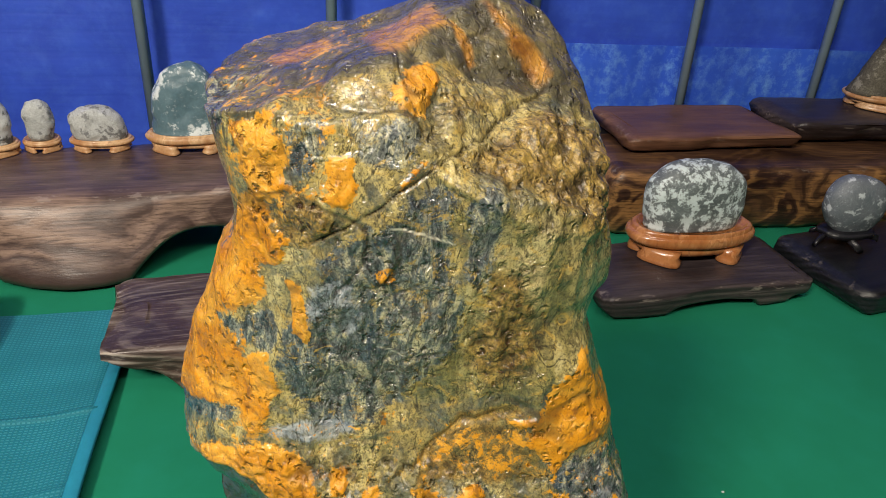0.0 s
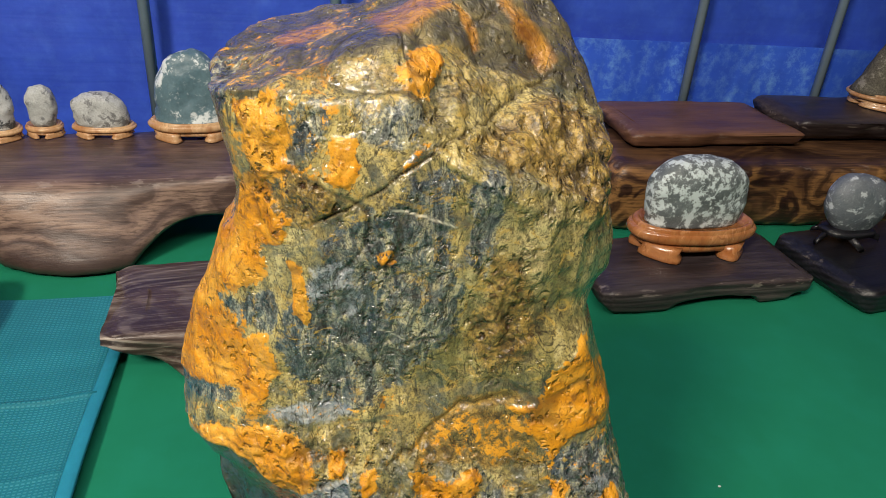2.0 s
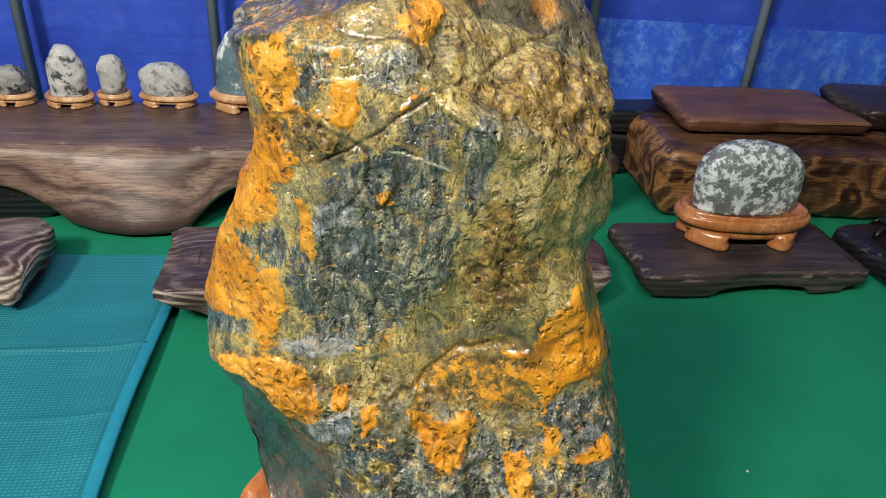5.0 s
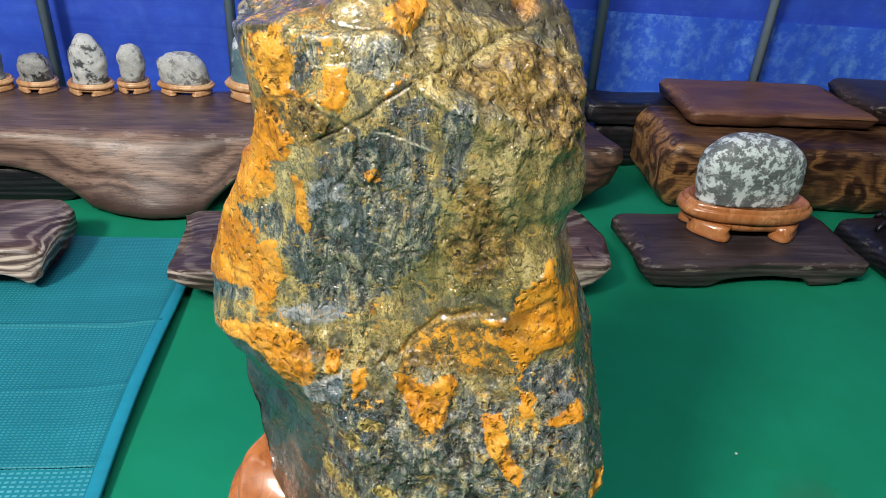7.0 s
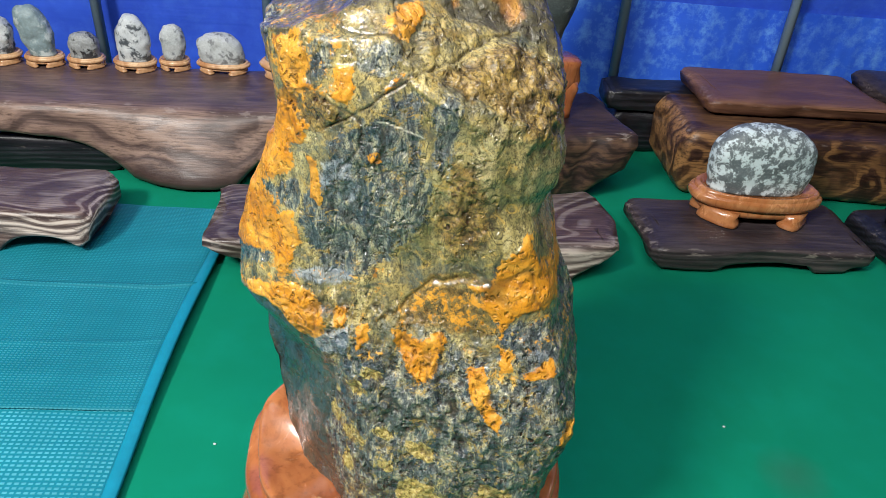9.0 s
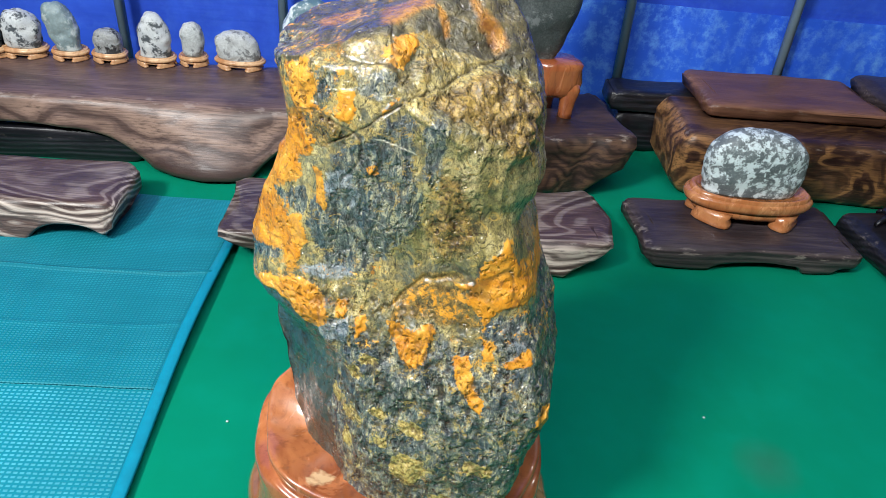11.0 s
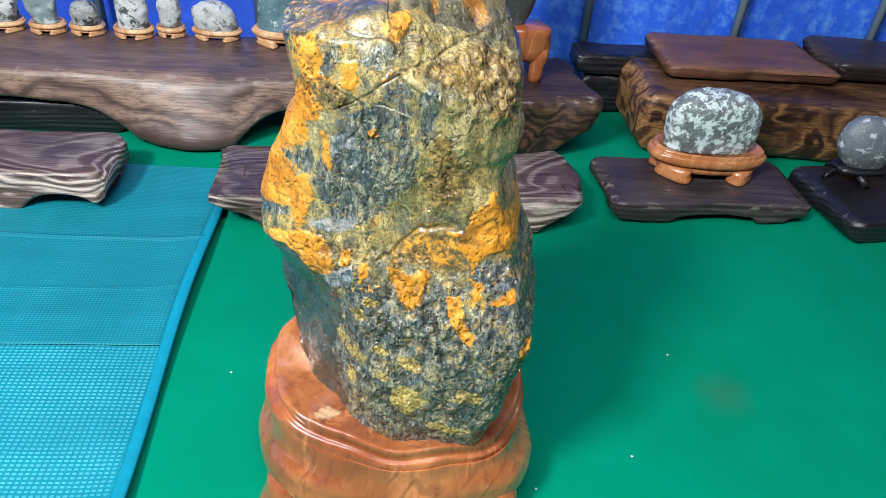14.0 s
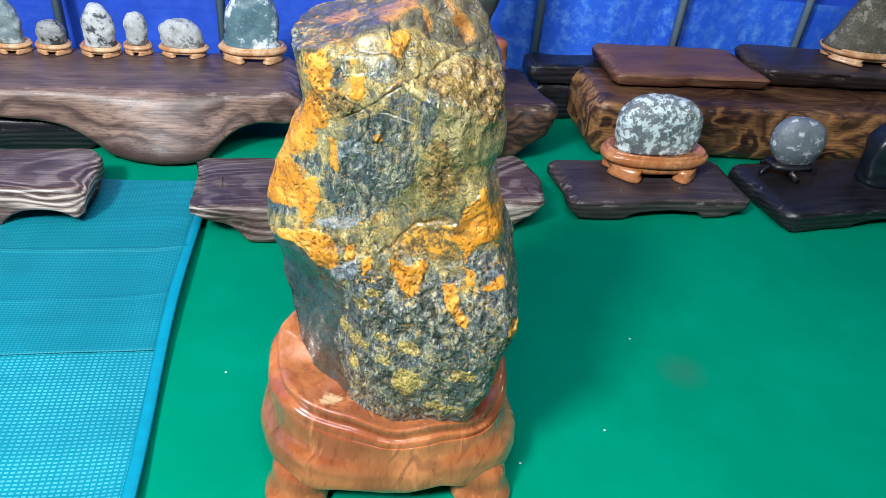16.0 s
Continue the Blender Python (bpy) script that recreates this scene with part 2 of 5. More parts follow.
def net_teal(name, scale, lo, hi, thread, show):
    """Knitted shade net: rows of pale loops with darker gaps."""
    s = Shade(name)
    turned = s.t.nodes.new("ShaderNodeMapping")
    s.put(turned.inputs["Vector"], s.co)
    turned.inputs["Rotation"].default_value = (0, 0, radians(-12))
    v = turned.outputs[0]
    across = s.wave(scale, 0.5, 2, 2.0, vec=v, direction="Y")
    along = s.wave(scale * 0.8, 0.8, 2, 2.0, vec=v, direction="X")
    loops = s.math("MULTIPLY", s.ramp(across, (0.4, 0.0), (0.7, 1.0)), s.ramp(along, (0.15, 0.0), (0.4, 1.0)))
    large = s.noise(4.0, 5, 0.6, 0.5)
    streak = s.noise(22, 4, 0.6, vec=s.scaled(0.1, 1, 1, v))
    drag = s.noise(16, 4, 0.6, vec=s.scaled(1, 0.12, 1, v))
    c = s.mix(s.ramp(large, (0.3, 0.0), (0.7, 1.0)), lo, hi)
    c = s.mix(s.math("MULTIPLY", loops, s.ramp(s.noise(5.0, 3), (0.3, show * 0.6), (0.65, show))), c, thread)
    c = s.mix(s.ramp(streak, (0.35, 0.4), (0.6, 0.0)), c, lo)
    c = s.mix(s.ramp(drag, (0.35, 0.3), (0.6, 0.0)), c, lo)
    s.bsdf(Base_Color=c, Roughness=0.55, Specular_IOR_Level=0.3, Normal=s.bump(s.math("ADD", loops, s.math("MULTIPLY", large, 2)), 0.4, 0.0015))
    return s.m


def tarp_blue(name, lo, hi, mottle, scale=5.0):
    s = Shade(name)
    large = s.noise(scale, 4, 0.6, 0.3)
    spots = s.noise(24, 6, 0.75)
    streak = s.noise(20, 3, vec=s.scaled(0.06, 1, 1.6))
    c = s.mix(s.ramp(large, (0.3, 0.0), (0.7, 1.0)), lo, hi)
    c = s.mix(s.ramp(spots, (0.47, 0.0), (0.66, mottle)), c, (0.16, 0.40, 0.95))
    # dark upright bands: shade of hanging folds, painted into the colour
    c = s.mix(s.ramp(s.noise(9, 3, 0.5, vec=s.scaled(1, 1, 0.12)), (0.40, 0.55 * mottle), (0.52, 0.0)), c, tuple(0.7 * x for x in lo))
    c = s.mix(s.ramp(streak, (0.35, 0.25), (0.6, 0.0)), c, lo)
    s.bsdf(Base_Color=c, Roughness=0.45, Normal=s.bump(s.math("ADD", large, s.math("MULTIPLY", streak, 0.4)), 0.4, 0.01))
    return s.m


def plain(name, colour, rough=0.5, metal=0.0, vary=0.25, scale=20):
    s = Shade(name)
    n = s.noise(scale, 5, 0.6)
    c = s.mix(s.ramp(n, (0.3, 0.0), (0.7, vary)), colour, tuple(0.45 * x for x in colour))
    s.bsdf(Base_Color=c, Roughness=rough, Metallic=metal, Normal=s.bump(n, 0.15, 0.001))
    return s.m


def rock_mat():
    """Waxed river stone: olive drapes, blue-grey strands, ochre rind with crisp ragged outlines, pits and glints."""
    s = Shade("waxed_ochre_and_green_stone")
    n1 = s.noise(34, 9, 0.70, 1.0)
    n2 = s.noise(100, 8, 0.72, 0.8)
    n3 = s.noise(330, 5, 0.72)
    sand = s.noise(800, 3, 0.7)
    tall = s.noise(24, 6, 0.62, 0.9, vec=s.scaled(1.7, 1.7, 0.55))
    strand = s.noise(95, 7, 0.70, 1.1, vec=s.scaled(1.5, 1.5, 0.55))
    wild = s.noise(60, 8, 0.72, 1.5)
    rag = s.math("ADD", s.math("MULTIPLY", s.math("SUBTRACT", n1, 0.5), 0.7), s.math("MULTIPLY", s.math("SUBTRACT", n2, 0.5), 0.8))
    fine_rag = s.math("ADD", rag, s.math("MULTIPLY", s.math("SUBTRACT", n3, 0.5), 0.5))
    # olive body
    c = s.ramp(tall, (0.34, (0.045, 0.050, 0.037)), (0.43, (0.185, 0.168, 0.085)), (0.53, (0.39, 0.305, 0.105)), (0.66, (0.58, 0.48, 0.21)))
    c = s.mix(s.ramp(strand, (0.36, 0.85), (0.45, 0.0)), c, (0.05, 0.055, 0.045))
    c = s.mix(s.ramp(n2, (0.57, 0.0), (0.66, 0.55)), c, (0.50, 0.36, 0.11))
    c = s.mix(s.ramp(n1, (0.40, 0.75), (0.49, 0.0)), c, (0.075, 0.090, 0.080))
    # smooth khaki drapes
    drape = s.math("ADD", s.attr("drape"), rag)
    khaki = s.ramp(tall, (0.34, (0.10, 0.088, 0.037)), (0.46, (0.31, 0.255, 0.090)), (0.60, (0.51, 0.43, 0.20)))
    khaki = s.mix(s.ramp(n2, (0.38, 0.8), (0.48, 0.0)), khaki, (0.085, 0.075, 0.035))
    khaki = s.mix(s.ramp(strand, (0.36, 0.7), (0.44, 0.0)), khaki, (0.07, 0.065, 0.04))
    khaki = s.mix(s.ramp(wild, (0.54, 0.0), (0.62, 0.7)), khaki, (0.50, 0.34, 0.075))
    c = s.mix(s.ramp(drape, (0.42, 0.0), (0.58, 0.9)), c, khaki)
    # golden brown knobs and pitted iron stains
    rust = s.math("ADD", s.attr("rust"), rag)
    gold = s.ramp(n2, (0.37, (0.032, 0.018, 0.008)), (0.47, (0.19, 0.105, 0.022)), (0.62, (0.44, 0.29, 0.080)))
    c = s.mix(s.ramp(rust, (0.40, 0.0), (0.60, 0.85)), c, gold)
    c = s.mix(s.ramp(n3, (0.38, 0.7), (0.49, 0.0)), c, (0.085, 0.075, 0.040))
    c = s.mix(s.ramp(sand, (0.36, 0.7), (0.47, 0.0)), c, (0.045, 0.042, 0.028))
    c = s.mix(s.ramp(sand, (0.61, 0.0), (0.70, 0.25)), c, (0.52, 0.47, 0.28))
    # blue-grey strands
    dk = s.math("ADD", s.attr("dark"), s.math("MULTIPLY", fine_rag, -1.4))
    blue = s.ramp(strand, (0.34, (0.008, 0.011, 0.015)), (0.43, (0.040, 0.055, 0.065)), (0.52, (0.135, 0.160, 0.158)), (0.62, (0.45, 0.42, 0.26)))
    blue = s.mix(s.ramp(tall, (0.38, 0.6), (0.47, 0.0)), blue, (0.030, 0.048, 0.075))
    blue = s.mix(s.ramp(sand, (0.40, 0.65), (0.50, 0.0)), blue, (0.014, 0.018, 0.024))
    blue = s.mix(s.ramp(sand, (0.61, 0.0), (0.70, 0.4)), blue, (0.46, 0.49, 0.45))
    c = s.mix(s.ramp(dk, (0.42, 0.0), (0.56, 0.92)), c, blue)
    c = s.mix(s.math("MULTIPLY", s.ramp(wild, (0.56, 0.0), (0.61, 0.8)), s.ramp(n3, (0.42, 0.2), (0.52, 1.0))), c, (0.42, 0.28, 0.070))
    # pale blue-white crystal
    pale = s.math("ADD", s.attr("pale"), fine_rag)
    c = s.mix(s.ramp(pale, (0.48, 0.0), (0.66, 0.75)), c, s.ramp(n2, (0.4, (0.10, 0.13, 0.17)), (0.6, (0.42, 0.46, 0.48))))
    # the waxed crown: dark olive with soft orange smears
    smear = s.math("ADD", s.attr("smear"), s.math("MULTIPLY", rag, 0.8))
    cap = s.ramp(n1, (0.36, (0.030, 0.026, 0.018)), (0.50, (0.085, 0.075, 0.045)), (0.64, (0.21, 0.165, 0.07)))
    cap = s.mix(s.ramp(smear, (0.30, 0.0), (0.75, 0.9)), cap, s.ramp(n1, (0.36, (0.20, 0.065, 0.010)), (0.60, (0.50, 0.225, 0.030))))
    c = s.mix(s.ramp(s.math("ADD", s.attr("crown"), rag), (0.42, 0.0), (0.62, 0.92)), c, cap)
    # thin dark seams
    for size, width, much in ((26, 0.014, 0.9), (62, 0.016, 0.55)):
        seam = s.math("ABSOLUTE", s.math("SUBTRACT", s.noise(size, 5, 0.6, 1.4, vec=s.scaled(1.6, 1.6, 0.6)), 0.5))
        c = s.mix(s.math("MULTIPLY", s.ramp(seam, (0.0, much), (width, 0.0)), s.ramp(n1, (0.40, 0.0), (0.48, 1.0))), c, (0.024, 0.022, 0.016))
    # smooth slate face
    sl = s.math("ADD", s.attr("slate"), s.math("MULTIPLY", rag, 0.5))
    face = s.ramp(n1, (0.35, (0.016, 0.022, 0.020)), (0.55, (0.048, 0.058, 0.048)), (0.70, (0.085, 0.090, 0.065)))
    c = s.mix(s.ramp(sl, (0.47, 0.0), (0.53, 0.95)), c, face)
    # flecks of dull yellow low down
    fl = s.math("ADD", s.attr("fleck"), s.math("MULTIPLY", fine_rag, 1.3))
    c = s.mix(s.ramp(fl, (0.46, 0.0), (0.54, 0.85)), c, s.ramp(n3, (0.40, (0.16, 0.105, 0.02)), (0.52, (0.50, 0.36, 0.09)), (0.66, (0.66, 0.56, 0.24))))
    # ochre rind
    och = s.math("ADD", s.attr("ochre"), s.math("MULTIPLY", fine_rag, 1.55))
    yellow = s.ramp(n1, (0.32, (0.40, 0.135, 0.009)), (0.47, (0.60, 0.245, 0.016)), (0.66, (0.72, 0.37, 0.055)))
    yellow = s.mix(s.ramp(strand, (0.36, 0.75), (0.43, 0.0)), yellow, (0.20, 0.085, 0.020))
    yellow = s.mix(s.ramp(n3, (0.33, 0.7), (0.43, 0.0)), yellow, (0.24, 0.085, 0.012))
    yellow = s.mix(s.ramp(sand, (0.34, 0.45), (0.44, 0.0)), yellow, (0.18, 0.07, 0.012))
    c = s.mix(s.ramp(och, (0.44, 0.0), (0.49, 0.55), (0.53, 1.0)), c, yellow)
    # shade painted into the relief's hollows and creases; then dark pits and crack
    c = s.mix(s.math("MULTIPLY", s.attr("hollow_shade"), 0.8), c, (0.030, 0.022, 0.014))
    bent = s.t.nodes.new("ShaderNodeVectorMath")
    bent.operation = "MULTIPLY_ADD"
    s.put(bent.inputs[0], s.noise(140, 3, 0.6, colour=True))
    bent.inputs[1].default_value = (0.010, 0.010, 0.010)
    s.put(bent.inputs[2], s.co)
    pit = s.voronoi(200, vec=s.scaled(1, 1, 0.75, bent.outputs[0]))
    pits = s.math("MULTIPLY", s.ramp(pit, (0.24, 1.0), (0.32, 0.0)), s.math("MULTIPLY_ADD", s.attr("pitted"), 0.85, 0.15))
    pits = s.math("MULTIPLY", pits, s.ramp(s.noise(60, 2), (0.42, 0.0), (0.50, 1.0)))
    c = s.mix(s.math("MULTIPLY", pits, 0.95), c, (0.035, 0.015, 0.008))
    c = s.mix(s.attr("crack"), c, (0.02, 0.012, 0.008))
    c = s.mix(s.math("MULTIPLY", s.attr("vein"), 0.75), c, (0.85, 0.80, 0.62))
    rough = s.mix(s.ramp(och, (0.46, 0.0), (0.54, 1.0)), s.ramp(n2, (0.3, 0.22), (0.7, 0.36)), s.ramp(n2, (0.3, 0.32), (0.7, 0.50)))
    # relief: gentle on the waxed faces, lively on knobs and rind
    coarse = s.noise(62, 1.5, 0.4, 0.8, vec=s.scaled(1.2, 1.2, 0.8))
    small = s.noise(190, 2.5, 0.5, 0.6)
    h = s.math("ADD", s.math("MULTIPLY", coarse, 0.55), s.math("MULTIPLY", small, 0.55))
    h = s.math("ADD", h, s.math("MULTIPLY", n2, 0.22))
    h = s.math("MULTIPLY", s.math("SUBTRACT", h, 0.66), s.math("MULTIPLY_ADD", s.attr("lively"), 0.8, 0.2))
    h = s.math("ADD", h, s.math("MULTIPLY", s.math("MULTIPLY", s.attr("lively"), n3), 0.16))
    dents = s.math("MULTIPLY", s.ramp(pit, (0.10, 1.0), (0.42, 0.0)), s.math("MULTIPLY", s.math("MULTIPLY_ADD", s.attr("lively"), 0.85, 0.15), s.ramp(s.noise(48, 2), (0.40, 0.0), (0.52, 1.0))))
    h = s.math("SUBTRACT", h, s.math("MULTIPLY", dents, 0.75))
    h = s.math("ADD", h, s.math("MULTIPLY", sand, 0.035))
    wax = s.math("MULTIPLY", s.math("SUBTRACT", s.math("ADD", s.math("MULTIPLY", coarse, 0.55), s.math("MULTIPLY", small, 0.60)), 0.57), s.math("MULTIPLY_ADD", s.attr("lively"), 0.95, 0.28))
    wax = s.math("ADD", wax, s.math("MULTIPLY", s.math("MULTIPLY", s.attr("lively"), s.noise(360, 2, 0.5, 0.5)), 0.28))
    wax = s.math("SUBTRACT", wax, s.math("MULTIPLY", dents, 0.6))
    s.bsdf(Base_Color=c, Roughness=rough, Specular_IOR_Level=0.25, Normal=s.bump(h, 1.0, 0.0030), Coat_Weight=s.math("MULTIPLY", s.math("SUBTRACT", 1.0, s.attr("crack")), s.ramp(och, (0.46, 0.95), (0.54, 0.6))), Coat_Roughness=0.12, Coat_IOR=1.52,
           Coat_Normal=s.bump(wax, 1.0, 0.0062))
    return s.m


M_FELT = cloth_green()
M_NET = net_teal("teal_shade_net", 52.0, (0.004, 0.17, 0.225), (0.006, 0.24, 0.315), (0.13, 0.53, 0.62), 0.7)
M_NET_FOLD = net_teal("teal_shade_net_doubled", 70.0, (0.003, 0.145, 0.190), (0.005, 0.21, 0.27), (0.06, 0.40, 0.48), 0.5)
M_HEM = plain("teal_hem", (0.004, 0.25, 0.36), 0.5, 0.0, 0.3, 60)
M_TARP = tarp_blue("blue_tarpaulin", (0.023, 0.070, 0.52), (0.040, 0.125, 0.76), 0.1)
M_TARP_LOW = tarp_blue("mottled_blue_tarpaulin", (0.022, 0.10, 0.72), (0.05, 0.19, 0.92), 0.9, 4.0)
M_POLE = plain("grey_painted_steel", (0.26, 0.36, 0.44), 0.4, 0.0, 0.3)
M_UNSEEN_ROOF = plain("unseen_roof_white", (0.50, 0.50, 0.50), 0.7)
M_UNSEEN_WALL = plain("unseen_wall_grey", (0.14, 0.13, 0.12), 0.8)
M_UNSEEN_GROUND = plain("unseen_dark_ground", (0.06, 0.058, 0.055), 0.85)
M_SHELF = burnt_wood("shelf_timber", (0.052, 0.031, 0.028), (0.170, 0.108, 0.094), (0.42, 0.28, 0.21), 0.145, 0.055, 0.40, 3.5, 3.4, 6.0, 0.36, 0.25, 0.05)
M_BENCH = burnt_wood("bench_timber", (0.030, 0.017, 0.016), (0.125, 0.072, 0.060), (0.62, 0.52, 0.45), 0.075, 0.013, 0.85, 8.0, 1.9, 5.0, 0.34, 0.3)
M_LOG = burnt_wood("log_timber", (0.022, 0.010, 0.008), (0.115, 0.055, 0.034), (0.40, 0.20, 0.075), 0.155, 0.085, 0.75, 4.0, 5.0, 8.0, 0.38, 0.2)
M_STUMP = burnt_wood("stump_timber", (0.016, 0.009, 0.008), (0.075, 0.042, 0.032), (0.20, 0.11, 0.06), 0.155, 0.03, 0.4, 6.0, 5.0, 6.0, 0.45, 0.3)
M_PLANK = burnt_wood("brown_plank_timber", (0.095, 0.040, 0.024), (0.225, 0.105, 0.062), (0.36, 0.18, 0.10), 0.038, 0.02, 0.4, 3.0, 1.2, 5.0, 0.42, 0.15)
M_DARK = burnt_wood("dark_slab_timber", (0.020, 0.014, 0.016), (0.072, 0.054, 0.058), (0.15, 0.115, 0.11), 0.052, 0.012, 0.4, 3.0, 1.2, 5.0, 0.40, 0.28)
M_BLACK = burnt_wood("blackened_timber", (0.004, 0.004, 0.006), (0.018, 0.017, 0.023), (0.045, 0.043, 0.055), 0.055, 0.012, 0.4, 3.0, 1.2, 5.0, 0.36, 0.12)
M_ROSE = polished_wood("red_carved_wood", (0.075, 0.016, 0.007), (0.27, 0.072, 0.024), (0.47, 0.165, 0.055), 0.2, 34.0, 0.9, 7.0)
M_ROSE_SEAT = polished_wood("red_carved_wood_with_sapwood", (0.075, 0.016, 0.007), (0.27, 0.072, 0.024), (0.47, 0.165, 0.055), 0.2, 34.0, 0.9, 7.0, (-0.062, -0.054, 0.165))
M_STAND = polished_wood("orange_stand_wood", (0.17, 0.045, 0.014), (0.38, 0.13, 0.042), (0.50, 0.22, 0.09), 0.2, 40.0, 0.5, 12.0)
M_PALE = polished_wood("pale_stand_wood", (0.26, 0.09, 0.03), (0.46, 0.22, 0.095), (0.66, 0.42, 0.23), 0.35, 60.0, 0.2, 25.0)
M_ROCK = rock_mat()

# ---- the stall ----
YAW = 12.4  # the back wall's turn
STALL = pose(0, 1.57, 0, 0, 0, YAW)


def sheet(name, x0, x1, z0, z1, nx, nz, wave, seed):
    """A hanging sheet in the x-z plane with shallow folds."""
    xs, zs = np.linspace(x0, x1, nx), np.linspace(z0, z1, nz)
    gx, gz = np.meshgrid(xs, zs)
    p = np.c_[gx.ravel(), np.zeros(gx.size), gz.ravel()]
    y = wave * (fbm(p * (1, 1, 0.35), 2.2, 3, seed) + 0.35 * fbm(p, 9, 2, seed + 9))
    front = np.c_[p[:, 0], y, p[:, 2]]
    back = front + (0, 0.004, 0)
    n = nx * nz
    faces = []
    for i in range(nz - 1):
        for j in range(nx - 1):
            a = i * nx + j
            faces.append((a, a + 1, a + nx + 1, a + nx))
            faces.append((n + a, n + a + nx, n + a + nx + 1, n + a + 1))
    return mesh_of(name, np.vstack([front, back]), faces)


def structure(name, me, material, label, category, m=None):
    return solo(name, me, material, label, category, m, kind="structure")


structure("floor", box_mesh("floor", -3.2, 3.4, -0.32, 3.0, -0.06, 0.0), M_FELT, "green felt cloth laid over the whole display floor", "floor")
# unseen dark ground, added to keep green bounce off the large stone
structure("ground", box_mesh("ground", -4.2, 4.4, -5.0, -0.32, -0.10, -0.02), M_UNSEEN_GROUND, "unseen dark ground added before the display to cut green bounce", "ground")
back = structure("wall_back", sheet("wall_back", -2.6, 3.0, -0.02, 2.42, 120, 60, 0.012, 3), M_TARP, "dark blue tarpaulin hung behind the display", "wall", STALL @ pose(0, 0.05, 0))
structure("tarpaulin_skirt", sheet("tarpaulin_skirt", 0.02, 2.9, -0.02, 0.315, 110, 26, 0.008, 8), M_TARP_LOW, "brighter mottled blue tarpaulin along the wall's foot", "tarpaulin", STALL @ pose(0, 0.022, 0))
# unseen walls added to close the space, dark to cut fill and reflections
structure("wall_left", box_mesh("wall_left", -2.62, -2.56, -4.2, 0.06, 0, 2.42), M_UNSEEN_WALL, "unseen dark grey side wall added to limit fill light", "wall", STALL)
structure("wall_right", box_mesh("wall_right", 2.96, 3.02, -4.2, 0.06, 0, 2.42), M_UNSEEN_WALL, "unseen dark grey side wall added to limit fill light", "wall", STALL)
structure("wall_front", box_mesh("wall_front", -2.62, 3.02, -4.26, -4.2, -0.1, 2.42), M_UNSEEN_WALL, "unseen dark grey front wall added to limit fill light", "wall", STALL)
# unseen roof added overhead; its pale tone sets the bounced fill
structure("ceiling", box_mesh("ceiling", -2.66, 3.06, -4.26, 0.1, 2.42, 2.48), M_UNSEEN_ROOF, "unseen white roof added to bounce light", "ceiling", STALL)


def pole_mesh(height, r):
    x, y = superellipse(16, r, r, 2)
    return loft("tube", [np.c_[x, y, np.full(16, z)] for z in (0.0, height)])


# tent poles along the back wall
first_pole = None
for u in (-1.318, -0.946, -0.567, -0.194, 0.264, 0.669, 1.052, 1.45, 1.85):
    m = STALL @ pose(u, -0.012, 0, 0, -2.6 if u > 0 else -1.0, 0)
    if first_pole is None:
        first_pole = thing("tent_pole", "grey painted steel pole standing before the blue tarpaulin", "pole", m, "tent poles")
        part("tube", pole_mesh(2.42, 0.0115), M_POLE, first_pole)
        part("foot_plate", loft("foot_plate", [np.c_[superellipse(16, r, r, 2)[0], superellipse(16, r, r, 2)[1], np.full(16, z)] for r, z in ((0.024, 0.0), (0.024, 0.004), (0.014, 0.006))]), M_POLE, first_pole)
    else:
        copy_thing(first_pole, m)


# shade net
def net_mesh(y0, y1, z0, inset):
    nx, ny = 60, 150
    u, v = np.meshgrid(np.linspace(0, 1, nx), np.linspace(0, 1, ny))
    u, v = u.ravel(), v.ravel()
    y = y0 + v * (y1 - y0)
    xe = -0.243 - 0.205 * y + 0.004 * np.sin(9 * y) - inset
    x = xe - (1 - u) * 0.95
    yy = y - 0.21 * (xe - x)
    p = np.c_[x, yy, np.zeros(len(x))]
    z = z0 + 0.0025 * (1 + fbm(p, 5, 3, 4)) + 0.004 * smooth(0.93, 1.0, u) * (1 + np.sin(11 * y + 1))
    for c, h in ((0.70, 0.004), (0.20, 0.003), (0.57, 0.0015)):
        z = z + h * np.exp(-((y - c + 0.006 * np.sin(7 * x)) / 0.004) ** 2)
    top = np.c_[x, yy, z]
    bottom = np.c_[x, yy, np.maximum(z - 0.002, 0.0005)]
    n = nx * ny
    faces = []
    for i in range(ny - 1):
        for j in range(nx - 1):
            a = i * nx + j
            faces.append((a, a + 1, a + nx + 1, a + nx))
            faces.append((n + a, n + a + nx, n + a + nx + 1, n + a + 1))
    for i in range(ny - 1):
        a = i * nx + nx - 1
        faces.append((a, n + a, n + a + nx, a + nx))
    for j in range(nx - 1):
        faces.append((j, n + j, n + j + 1, j + 1))
    return mesh_of("net", np.vstack([top, bottom]), faces)


def hem_mesh():
    ys = np.linspace(-0.4, 0.94, 120)
    rings = []
    for y in ys:
        xe = -0.243 - 0.205 * y + 0.004 * np.sin(9 * y)
        z = 0.0065 + 0.004 * (1 + np.sin(11 * y + 1))
        a = np.linspace(0, 2 * np.pi, 8, endpoint=False)
        rings.append(np.c_[xe - 0.004 + 0.0095 * np.cos(a), np.full(8, y), z + 0.003 + 0.003 * np.sin(a)])
    return loft("hem", np.array(rings)[::-1])


net = thing("shade_net", "teal woven shade net with folded creases lying on green felt", "net")
part("net", net_mesh(-0.4, 0.94, 0.004, 0.0), M_NET, net)
